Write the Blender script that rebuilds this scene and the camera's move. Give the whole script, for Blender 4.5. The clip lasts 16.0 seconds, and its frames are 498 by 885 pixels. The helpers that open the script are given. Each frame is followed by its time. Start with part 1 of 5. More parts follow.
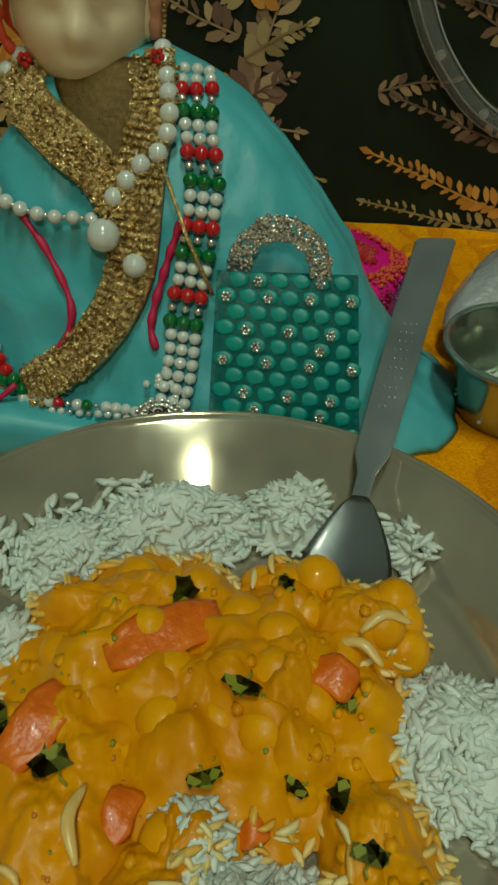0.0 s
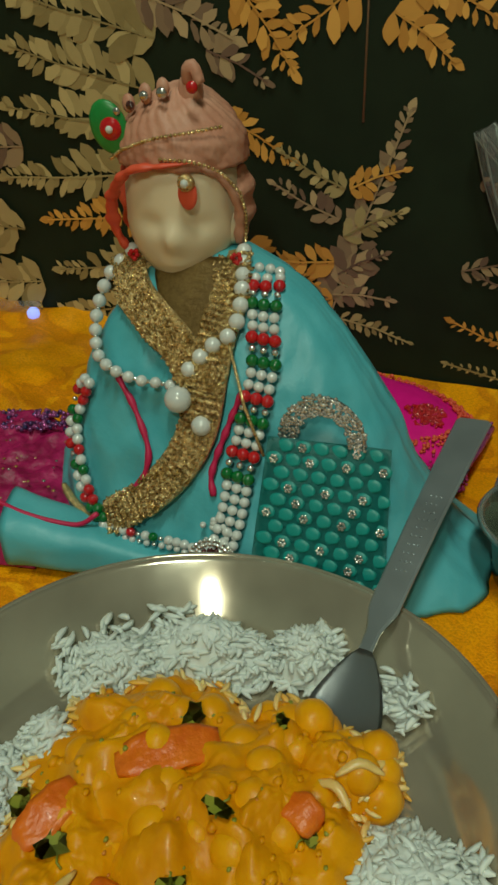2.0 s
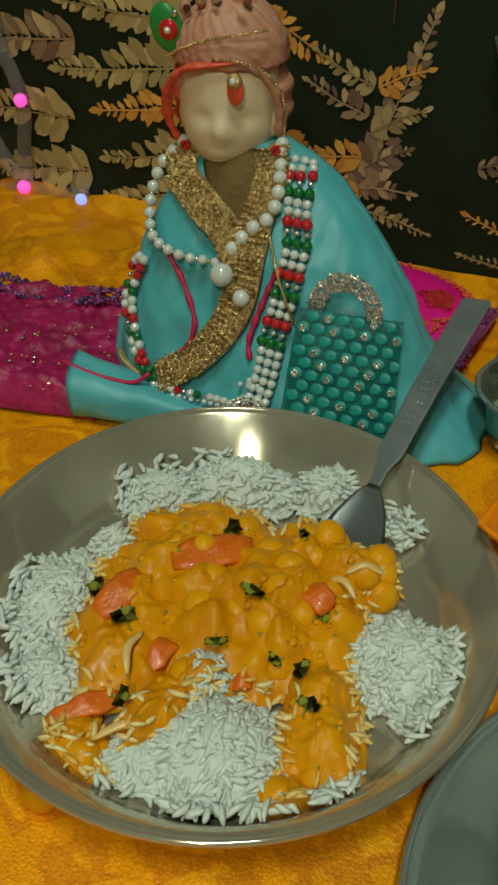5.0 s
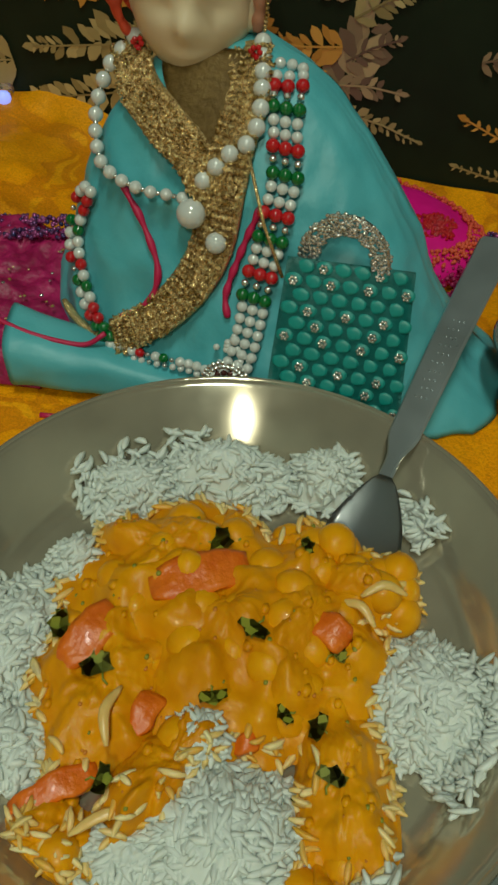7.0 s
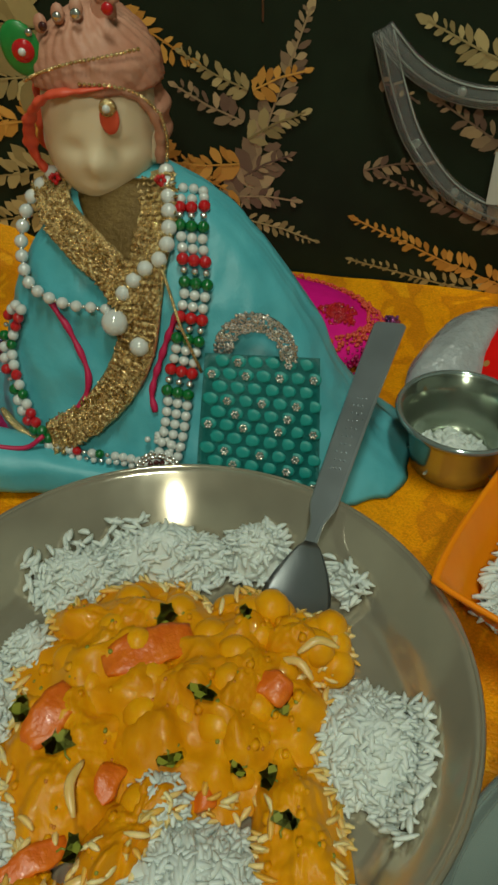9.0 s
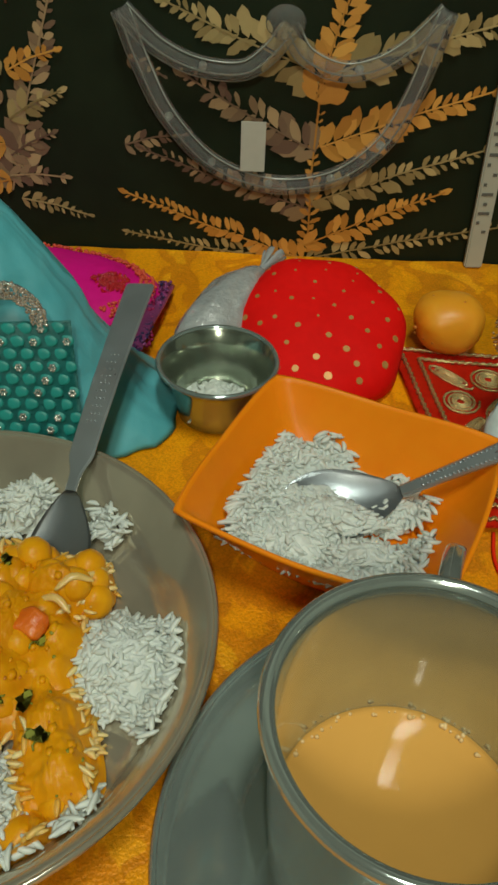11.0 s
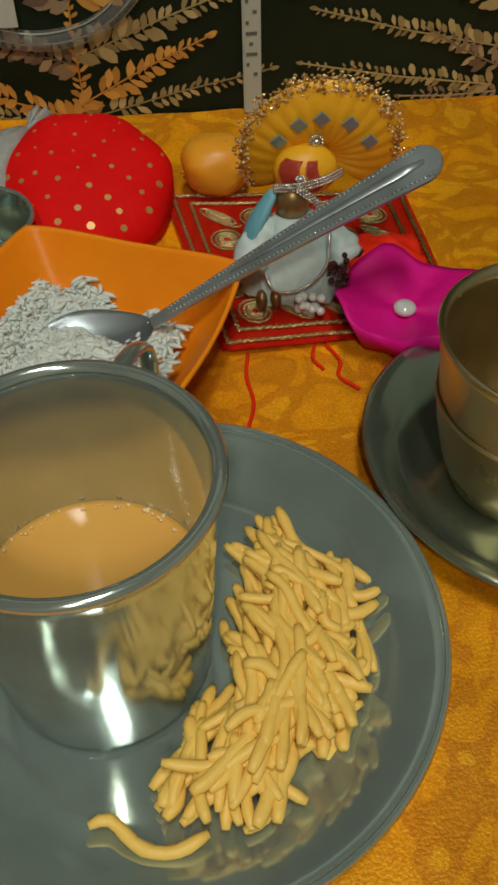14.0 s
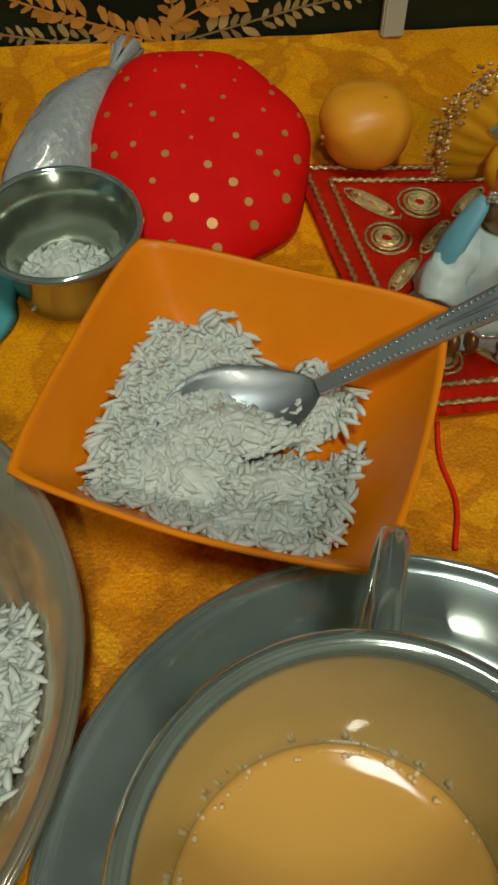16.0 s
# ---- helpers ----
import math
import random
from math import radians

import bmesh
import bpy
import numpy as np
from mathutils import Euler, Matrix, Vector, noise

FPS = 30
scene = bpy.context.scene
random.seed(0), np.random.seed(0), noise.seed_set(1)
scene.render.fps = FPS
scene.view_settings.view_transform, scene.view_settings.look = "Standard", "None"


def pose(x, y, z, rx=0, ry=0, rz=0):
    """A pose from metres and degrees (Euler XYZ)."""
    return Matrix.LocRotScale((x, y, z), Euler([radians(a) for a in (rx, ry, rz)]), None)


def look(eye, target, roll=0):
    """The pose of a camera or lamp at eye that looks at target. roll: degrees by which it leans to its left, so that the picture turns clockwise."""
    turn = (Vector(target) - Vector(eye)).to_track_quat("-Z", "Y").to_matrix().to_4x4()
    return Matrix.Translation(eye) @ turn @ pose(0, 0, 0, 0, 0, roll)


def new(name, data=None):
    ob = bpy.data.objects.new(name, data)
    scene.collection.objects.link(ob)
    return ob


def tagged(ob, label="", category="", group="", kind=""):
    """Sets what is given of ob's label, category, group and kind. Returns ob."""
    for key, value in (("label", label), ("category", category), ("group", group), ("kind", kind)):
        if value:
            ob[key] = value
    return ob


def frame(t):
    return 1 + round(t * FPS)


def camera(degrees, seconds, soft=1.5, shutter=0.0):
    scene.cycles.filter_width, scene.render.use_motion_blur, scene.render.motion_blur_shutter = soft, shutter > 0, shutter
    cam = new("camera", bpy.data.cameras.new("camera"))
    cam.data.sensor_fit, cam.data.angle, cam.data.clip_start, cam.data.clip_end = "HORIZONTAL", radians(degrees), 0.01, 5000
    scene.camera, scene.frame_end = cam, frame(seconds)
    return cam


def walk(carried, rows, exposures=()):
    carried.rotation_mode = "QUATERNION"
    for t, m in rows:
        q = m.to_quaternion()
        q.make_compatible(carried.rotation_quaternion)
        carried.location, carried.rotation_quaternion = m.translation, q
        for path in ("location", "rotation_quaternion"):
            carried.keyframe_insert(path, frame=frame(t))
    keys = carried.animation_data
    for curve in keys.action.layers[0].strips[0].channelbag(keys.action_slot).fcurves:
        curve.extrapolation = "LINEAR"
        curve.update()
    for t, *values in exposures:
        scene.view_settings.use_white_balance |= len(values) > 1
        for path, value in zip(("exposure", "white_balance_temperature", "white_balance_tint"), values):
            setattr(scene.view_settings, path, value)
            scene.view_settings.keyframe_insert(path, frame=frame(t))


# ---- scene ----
cam = camera(33.23, 16.0, soft=2.8)

# seconds, eye in metres, yaw to the left, pitch up, roll
PATH = [
    (0, -0.0108, -0.1807, 0.1621, 7.70, -39.26, 0.74),
    (0.5, -0.0007, -0.1881, 0.1829, 13.33, -32.65, -0.20),
    (1, 0.0063, -0.1818, 0.1837, 18.88, -31.91, -0.86),
    (1.5, 0.0167, -0.1844, 0.1850, 21.44, -33.19, -1.44),
    (2, 0.0248, -0.1919, 0.1942, 20.34, -32.23, -1.10),
    (2.5, 0.0211, -0.1937, 0.1956, 20.94, -32.69, -0.72),
    (3, 0.0255, -0.2098, 0.1955, 23.09, -34.80, -0.37),
    (3.5, 0.0353, -0.2348, 0.2041, 22.92, -35.18, -0.39),
    (4, 0.0472, -0.2522, 0.2131, 23.34, -34.41, -0.48),
    (6.5, 0.0076, -0.1947, 0.2012, 17.20, -47.22, 1.38),
    (7, 0.0027, -0.1868, 0.1996, 16.26, -46.83, 1.76),
    (7.5, 0.0004, -0.1868, 0.2081, 15.76, -43.64, 1.03),
    (8, -0.0009, -0.1903, 0.2127, 15.02, -41.16, 0.82),
    (10.5, 0.0436, -0.2209, 0.2191, 1.49, -40.94, 1.83),
    (11, 0.0543, -0.2241, 0.2208, -0.52, -41.52, 2.45),
    (11.5, 0.0741, -0.2380, 0.2118, -3.58, -42.95, 2.07),
    (12, 0.0926, -0.2607, 0.2003, -4.88, -44.32, 0.12),
    (12.5, 0.0989, -0.2708, 0.1988, -5.76, -45.09, -0.31),
    (13, 0.1065, -0.2682, 0.2069, -6.87, -44.76, 0.38),
    (13.5, 0.1106, -0.2598, 0.2092, -8.62, -46.59, 2.03),
    (14, 0.1167, -0.2550, 0.2101, -7.19, -47.52, 0.36),
    (14.5, 0.1125, -0.2489, 0.2109, -7.29, -48.25, 1.67),
    (15, 0.1079, -0.2331, 0.2127, -7.67, -49.84, 1.86),
    (15.5, 0.0804, -0.1923, 0.2064, -8.24, -52.49, 3.67),
    (16, 0.0737, -0.1463, 0.1934, -8.12, -56.62, 1.89),
]


def aimed(x, y, z, yaw, pitch, roll):
    """A camera pose from its eye and its yaw, pitch and roll in degrees."""
    a, b = radians(yaw), radians(pitch)
    way = Vector((-math.sin(a) * math.cos(b), math.cos(a) * math.cos(b), math.sin(b)))
    return look((x, y, z), Vector((x, y, z)) + way, roll)


walk(cam, [(t, aimed(x, y, z, yaw, pitch, roll)) for t, x, y, z, yaw, pitch, roll in PATH],
     ((0, -0.89, 6500, -8), (0.5, -0.74, 6500, 0), (4.0, -0.70, 6500, 0), (6.5, -0.74, 6500, 2), (8.0, -0.84, 6500, 3), (10.5, -0.54, 6500, 9), (12.5, -0.68, 6500, 14), (14.5, -0.66, 6500, 18), (15.5, -0.62, 6500, 16), (16.0, -0.76, 6500, 12)))

# ---------------------------------------------------------------- light
world = bpy.data.worlds.new("room_air")
scene.world = world
world.use_nodes = True
world.node_tree.nodes["Background"].inputs[0].default_value = (0.55, 0.62, 0.52, 1)
world.node_tree.nodes["Background"].inputs[1].default_value = 0.05


def area_lamp(name, eye, target, width, height, watts, colour):
    data = bpy.data.lights.new(name, "AREA")
    data.shape, data.size, data.size_y, data.energy, data.color = "RECTANGLE", width, height, watts, colour
    ob = new(name, data)
    ob.matrix_world = look(eye, target)
    return ob


area_lamp("torch_light", (0.06, -0.62, 0.66), (0.05, 0.0, 0.03), 0.035, 0.10, 2.8, (1.0, 0.97, 0.76))
# Unseen overhead fill, added to brighten the steel and lower the contrast.
area_lamp("overhead_fill_light", (0.16, -0.6, 2.2), (0.16, -0.45, 0.0), 0.18, 0.6, 32.0, (0.94, 1.0, 0.84))

# ---------------------------------------------------------------- materials
MM = 0.001


def tree(name):
    m = bpy.data.materials.new(name)
    m.use_nodes = True
    return m, m.node_tree.nodes, m.node_tree.links, m.node_tree.nodes["Principled BSDF"]


def ramp(nodes, links, fac, stops):
    r = nodes.new("ShaderNodeValToRGB")
    while len(r.color_ramp.elements) < len(stops):
        r.color_ramp.elements.new(0.5)
    for e, (p, c) in zip(r.color_ramp.elements, stops):
        e.position, e.color = p, (*c, 1)
    links.new(fac, r.inputs[0])
    return r.outputs[0]


def paint(name, low, high, rough=0.5, metal=0.0, scale=200.0, bump=0.15, depth=0.0004, sheen=0.0, coat=0.0, through_light=0.0, alpha_trans=0.0, island=0.0, spread=0.55):
    """A surface whose colour drifts from low to high at two scales, with a fine relief."""
    m, nodes, links, b = tree(name)
    co = nodes.new("ShaderNodeTexCoord")
    fine, broad = nodes.new("ShaderNodeTexNoise"), nodes.new("ShaderNodeTexNoise")
    fine.inputs["Scale"].default_value, fine.inputs["Detail"].default_value = scale, 5
    broad.inputs["Scale"].default_value, broad.inputs["Detail"].default_value = scale / 7, 2
    for n in (fine, broad):
        links.new(co.outputs["Object"], n.inputs["Vector"])
    mix = nodes.new("ShaderNodeMath")
    mix.operation = "ADD"
    links.new(fine.outputs[0], mix.inputs[0])
    links.new(broad.outputs[0], mix.inputs[1])
    half = nodes.new("ShaderNodeMath")
    half.operation = "MULTIPLY"
    half.inputs[1].default_value = 0.5
    links.new(mix.outputs[0], half.inputs[0])
    fac = half.outputs[0]
    if island:
        geo = nodes.new("ShaderNodeNewGeometry")
        blend = nodes.new("ShaderNodeMix")
        blend.inputs[0].default_value = island
        links.new(fac, blend.inputs[2])
        links.new(geo.outputs["Random Per Island"], blend.inputs[3])
        fac = blend.outputs[0]
    lo, hi = 0.5 - spread / 2, 0.5 + spread / 2
    links.new(ramp(nodes, links, fac, [(lo, low), (hi, high)]), b.inputs["Base Color"])
    b.inputs["Roughness"].default_value, b.inputs["Metallic"].default_value = rough, metal
    b.inputs["Sheen Weight"].default_value, b.inputs["Coat Weight"].default_value = sheen, coat
    b.inputs["Subsurface Weight"].default_value = through_light
    b.inputs["Subsurface Radius"].default_value = (0.004, 0.003, 0.002)
    b.inputs["Subsurface Scale"].default_value = 0.5
    b.inputs["Transmission Weight"].default_value = alpha_trans
    bp = nodes.new("ShaderNodeBump")
    bp.inputs["Strength"].default_value, bp.inputs["Distance"].default_value = bump, depth
    links.new(fine.outputs[0], bp.inputs["Height"])
    links.new(bp.outputs[0], b.inputs["Normal"])
    return m


def steel(name, colour, rough, streak=0.12, metal=1.0, turned=0.0):
    """Brushed steel with fine turning lines and smears; turned steel draws its highlights out across the lathe marks."""
    m, nodes, links, b = tree(name)
    co = nodes.new("ShaderNodeTexCoord")
    smear = nodes.new("ShaderNodeTexNoise")
    smear.inputs["Scale"].default_value, smear.inputs["Detail"].default_value = 45, 4
    links.new(co.outputs["Object"], smear.inputs["Vector"])
    stretch = nodes.new("ShaderNodeMapping")
    stretch.inputs["Scale"].default_value = (60, 60, 2600)
    links.new(co.outputs["Object"], stretch.inputs["Vector"])
    line = nodes.new("ShaderNodeTexNoise")
    line.inputs["Scale"].default_value = 1.0
    links.new(stretch.outputs[0], line.inputs["Vector"])
    links.new(ramp(nodes, links, smear.outputs[0], [(0.35, tuple(c * 0.86 for c in colour)), (0.65, colour)]), b.inputs["Base Color"])
    mr = nodes.new("ShaderNodeMapRange")
    mr.inputs["From Min"].default_value, mr.inputs["From Max"].default_value = 0.3, 0.7
    mr.inputs["To Min"].default_value, mr.inputs["To Max"].default_value = rough * 0.8, rough * 1.35
    links.new(smear.outputs[0], mr.inputs["Value"])
    links.new(mr.outputs[0], b.inputs["Roughness"])
    b.inputs["Metallic"].default_value = metal
    b.inputs["Coat Weight"].default_value, b.inputs["Coat Roughness"].default_value = 0.4, 0.06
    if turned:
        tangent = nodes.new("ShaderNodeTangent")
        tangent.direction_type, tangent.axis = "RADIAL", "Z"
        links.new(tangent.outputs[0], b.inputs["Tangent"])
        b.inputs["Anisotropic"].default_value, b.inputs["Anisotropic Rotation"].default_value = turned, 0.25
    bp = nodes.new("ShaderNodeBump")
    bp.inputs["Strength"].default_value, bp.inputs["Distance"].default_value = streak, 0.00015
    links.new(line.outputs[0], bp.inputs["Height"])
    links.new(bp.outputs[0], b.inputs["Normal"])
    return m


def brocade():
    """Orange-yellow woven cloth with darker leaf figures, gold thread and a fine weave."""
    m, nodes, links, b = tree("brocade")
    co = nodes.new("ShaderNodeTexCoord")

    def cloud(scale, detail, twist):
        n = nodes.new("ShaderNodeTexNoise")
        n.inputs["Scale"].default_value, n.inputs["Detail"].default_value, n.inputs["Distortion"].default_value = scale, detail, twist
        links.new(co.outputs["Object"], n.inputs["Vector"])
        return n.outputs[0]

    leaf, patch, weave = cloud(34, 2, 1.3), cloud(13, 3, 0.8), cloud(1100, 2, 0.0)
    vein = nodes.new("ShaderNodeTexVoronoi")
    vein.feature, vein.inputs["Scale"].default_value = "DISTANCE_TO_EDGE", 48
    wob = nodes.new("ShaderNodeMix")
    wob.data_type, wob.inputs[0].default_value = "VECTOR", 0.05
    links.new(co.outputs["Object"], wob.inputs[4])
    swirl = nodes.new("ShaderNodeTexNoise")
    swirl.inputs["Scale"].default_value = 40
    links.new(co.outputs["Object"], swirl.inputs["Vector"])
    links.new(swirl.outputs[1], wob.inputs[5])
    links.new(wob.outputs[1], vein.inputs["Vector"])

    def over(a, c, fac, kind="MIX"):
        x = nodes.new("ShaderNodeMix")
        x.data_type, x.blend_type = "RGBA", kind
        if isinstance(fac, float):
            x.inputs[0].default_value = fac
        else:
            links.new(fac, x.inputs[0])
        links.new(a, x.inputs[6])
        links.new(c, x.inputs[7])
        return x.outputs[2]

    base = ramp(nodes, links, leaf, [(0.36, (0.94, 0.385, 0.004)), (0.48, (0.88, 0.34, 0.004)), (0.50, (0.72, 0.255, 0.005)), (0.62, (0.78, 0.29, 0.005)), (0.64, (0.94, 0.41, 0.008))])
    aged = ramp(nodes, links, patch, [(0.40, (1.12, 1.08, 0.9)), (0.62, (0.74, 0.76, 0.9))])
    thin = ramp(nodes, links, vein.outputs[0], [(0.015, (0.74, 0.68, 0.62)), (0.05, (1.0, 1.0, 1.0))])
    thread = ramp(nodes, links, weave, [(0.3, (0.62, 0.6, 0.5)), (0.7, (1.25, 1.22, 1.2))])
    col = over(over(over(base, aged, 0.75, "MULTIPLY"), thin, 0.25, "MULTIPLY"), thread, 0.5, "MULTIPLY")
    links.new(col, b.inputs["Base Color"])
    b.inputs["Roughness"].default_value, b.inputs["Metallic"].default_value = 0.46, 0.15
    add = nodes.new("ShaderNodeMath")
    add.operation = "ADD"
    links.new(leaf, add.inputs[0])
    links.new(weave, add.inputs[1])
    bp = nodes.new("ShaderNodeBump")
    bp.inputs["Strength"].default_value, bp.inputs["Distance"].default_value = 0.55, 0.0007
    links.new(add.outputs[0], bp.inputs["Height"])
    links.new(bp.outputs[0], b.inputs["Normal"])
    return m


def clear(name, colour, rough=0.08, ior=1.4):
    m, nodes, links, b = tree(name)
    b.inputs["Base Color"].default_value = (*colour, 1)
    b.inputs["Roughness"].default_value, b.inputs["IOR"].default_value = rough, ior
    b.inputs["Transmission Weight"].default_value = 0.92
    return m


def glow(name, colour, power):
    m, nodes, links, b = tree(name)
    b.inputs["Base Color"].default_value = (*colour, 1)
    b.inputs["Emission Color"].default_value, b.inputs["Emission Strength"].default_value = (*colour, 1), power
    return m


M_CLOTH = brocade()
M_PLATE = steel("polished_steel", (0.56, 0.51, 0.39), 0.13, 0.06, 0.66, 0.8)
M_STEEL = steel("satin_steel", (0.47, 0.57, 0.55), 0.10, 0.05, 0.74)
M_SPOON = steel("spoon_steel", (0.38, 0.43, 0.46), 0.30, 0.05, 0.70)
M_MUG = steel("mug_steel", (0.51, 0.58, 0.54), 0.11, 0.04, 0.78, 0.6)
M_CUP = steel("brass_tinted_steel", (0.66, 0.53, 0.30), 0.30)
M_DARKSTEEL = steel("aged_steel", (0.36, 0.41, 0.33), 0.18, 0.06, 0.86, 0.6)
M_ORANGE = paint("orange_plastic", (0.88, 0.22, 0.004), (0.95, 0.29, 0.008), 0.34, scale=120, bump=0.05, through_light=0.15)
M_RICE = paint("cooked_rice", (0.56, 0.62, 0.59), (0.72, 0.77, 0.73), 0.5, scale=500, bump=0.1, through_light=0.12, island=0.3)
M_STAINED = paint("gravy_stained_rice", (0.72, 0.36, 0.02), (0.86, 0.70, 0.36), 0.42, scale=300, bump=0.1, through_light=0.5, island=0.7, spread=0.8)
M_GRAVY = paint("turmeric_gravy", (0.56, 0.19, 0.002), (0.84, 0.39, 0.004), 0.38, scale=150, bump=0.45, depth=0.0010, spread=0.5, through_light=0.25, coat=0.12)
M_PEA = paint("chickpea", (0.60, 0.22, 0.002), (0.86, 0.42, 0.006), 0.36, scale=150, bump=0.35, depth=0.0010, through_light=0.3, spread=0.5, coat=0.12)
M_TOMATO = paint("cooked_tomato", (0.60, 0.095, 0.004), (0.80, 0.20, 0.012), 0.34, scale=340, bump=0.6, depth=0.0012, coat=0.15, spread=0.4)
M_HERB = paint("wilted_coriander", (0.13, 0.18, 0.010), (0.32, 0.30, 0.03), 0.5, scale=300)
M_ONION = paint("soft_onion", (0.66, 0.40, 0.10), (0.82, 0.62, 0.26), 0.3, scale=300, through_light=0.4)
M_NOODLE = paint("fried_gram_noodle", (0.78, 0.45, 0.07), (0.94, 0.64, 0.16), 0.48, scale=420, bump=0.5, depth=0.0006, island=0.5, through_light=0.15)
M_TEA = paint("milk_tea", (0.62, 0.32, 0.072), (0.68, 0.36, 0.088), 0.06, scale=60, bump=0.0)
M_FROTH = paint("tea_froth", (0.72, 0.47, 0.20), (0.80, 0.58, 0.30), 0.25, scale=300)
M_AQUA = paint("aqua_satin", (0.055, 0.34, 0.40), (0.14, 0.50, 0.56), 0.45, scale=60, bump=0.5, depth=0.0022, spread=0.45)
M_TEAL = paint("teal_brocade", (0.004, 0.17, 0.16), (0.008, 0.24, 0.23), 0.45, scale=400, bump=0.4)
M_TEAL_DOT = paint("teal_woven_dot", (0.006, 0.21, 0.19), (0.012, 0.30, 0.27), 0.4, scale=500, bump=0.3)
M_SILVER = paint("silver_sequin", (0.55, 0.55, 0.52), (0.88, 0.88, 0.85), 0.2, 0.9, scale=500, island=0.5)
M_GOLD = paint("gold_zari", (0.34, 0.20, 0.04), (1.0, 0.78, 0.40), 0.24, 0.75, scale=1200, bump=0.9, depth=0.0009, island=0.5)
M_PEARL = paint("pearl", (0.54, 0.58, 0.57), (0.74, 0.77, 0.75), 0.14, 0.1, scale=200, bump=0.02, coat=1.0)
M_RED_BEAD = paint("red_bead", (0.42, 0.006, 0.010), (0.52, 0.010, 0.014), 0.15, scale=200, bump=0.02, coat=0.5)
M_GREEN_BEAD = paint("green_bead", (0.003, 0.11, 0.022), (0.005, 0.15, 0.03), 0.15, scale=200, bump=0.02, coat=0.5)
M_MAGENTA = paint("magenta_silk", (0.60, 0.004, 0.19), (0.78, 0.008, 0.28), 0.5, scale=180, bump=0.2)
M_PIPING = paint("magenta_piping", (0.42, 0.006, 0.06), (0.55, 0.012, 0.09), 0.5, scale=400)
M_PURPLE = paint("sequin_trim", (0.05, 0.05, 0.16), (0.45, 0.10, 0.32), 0.25, 0.6, scale=700, island=0.8, bump=0.6)
M_MARBLE = paint("painted_marble", (0.68, 0.57, 0.39), (0.76, 0.65, 0.46), 0.4, scale=120, bump=0.05, through_light=0.1)
M_TURBAN = paint("salmon_turban", (0.40, 0.14, 0.08), (0.58, 0.32, 0.22), 0.55, scale=180, bump=0.8, depth=0.001)
M_HAIR = paint("vermilion_edge", (0.62, 0.06, 0.03), (0.72, 0.11, 0.05), 0.5, scale=300, bump=0.4)
M_RED = paint("red_velvet", (0.72, 0.002, 0.001), (0.90, 0.004, 0.002), 0.75, scale=220, bump=0.15)
M_DOT = paint("gold_print_dot", (0.50, 0.22, 0.05), (0.66, 0.36, 0.12), 0.4, 0.3, scale=400)
M_MATRED = paint("red_mat_cloth", (0.70, 0.014, 0.003), (0.86, 0.035, 0.006), 0.6, scale=500, bump=0.4)
M_BLUE = paint("pale_blue_dress", (0.40, 0.52, 0.53), (0.62, 0.70, 0.68), 0.5, scale=300, bump=0.4)
M_SKY = paint("sky_blue_cape", (0.10, 0.32, 0.42), (0.16, 0.42, 0.52), 0.5, scale=300, bump=0.3)
M_YELLOW = paint("yellow_silk", (0.80, 0.36, 0.008), (0.92, 0.48, 0.014), 0.45, scale=250, bump=0.3)
M_IDOL = paint("old_brass", (0.22, 0.13, 0.05), (0.36, 0.22, 0.09), 0.35, 0.7, scale=300)
M_APRICOT = paint("apricot_peel", (0.82, 0.30, 0.008), (0.90, 0.42, 0.03), 0.4, scale=160, bump=0.2, through_light=0.2)
M_BROWNSPOT = paint("brown_fleck", (0.52, 0.17, 0.015), (0.60, 0.22, 0.02), 0.5, scale=300)
M_MIRROR = paint("mirror_patch", (0.20, 0.30, 0.28), (0.28, 0.38, 0.35), 0.2, 0.3, scale=200, bump=0.02)
M_SEQUIN = paint("gold_sequin", (0.50, 0.26, 0.05), (1.0, 0.78, 0.42), 0.2, 0.6, scale=900, bump=0.2, island=0.8)
M_BLACK = paint("black_backdrop_cloth", (0.007, 0.012, 0.005), (0.016, 0.027, 0.012), 0.65, scale=60, bump=0.1)
M_LEAF_CREAM = paint("cream_leaf_print", (0.22, 0.16, 0.055), (0.62, 0.49, 0.22), 0.6, scale=160, bump=0.1, island=0.6, spread=0.8)
M_LEAF_ORANGE = paint("ochre_leaf_print", (0.48, 0.20, 0.025), (0.84, 0.44, 0.09), 0.6, scale=160, bump=0.1, island=0.6, spread=0.8)
M_LEAF_MAUVE = paint("mauve_leaf_print", (0.13, 0.07, 0.05), (0.54, 0.39, 0.20), 0.6, scale=160, bump=0.1, island=0.85, spread=0.9)
M_WALL = paint("unseen_room_pale", (0.36, 0.41, 0.36), (0.44, 0.48, 0.42), 0.8, scale=20)
M_FLOOR = paint("grey_floor", (0.20, 0.19, 0.17), (0.28, 0.27, 0.24), 0.5, scale=20)
M_TUBE = clear("clear_tube", (0.98, 1.0, 0.99), 0.02, 1.09)
M_BAG = paint("clear_plastic_bag", (0.50, 0.56, 0.58), (0.66, 0.72, 0.74), 0.22, scale=200, bump=0.9, depth=0.002, coat=0.6, alpha_trans=0.45)
M_RIDGE = paint("ridge_highlight", (0.16, 0.20, 0.17), (0.42, 0.46, 0.42), 0.2, scale=60, coat=0.4)
M_LABEL = paint("white_label", (0.50, 0.52, 0.44), (0.60, 0.62, 0.54), 0.6, scale=150)
M_ROD = paint("white_plastic_rod", (0.42, 0.46, 0.40), (0.52, 0.55, 0.48), 0.45, scale=90)
M_PRINT = paint("grey_print", (0.10, 0.11, 0.10), (0.14, 0.15, 0.14), 0.6)
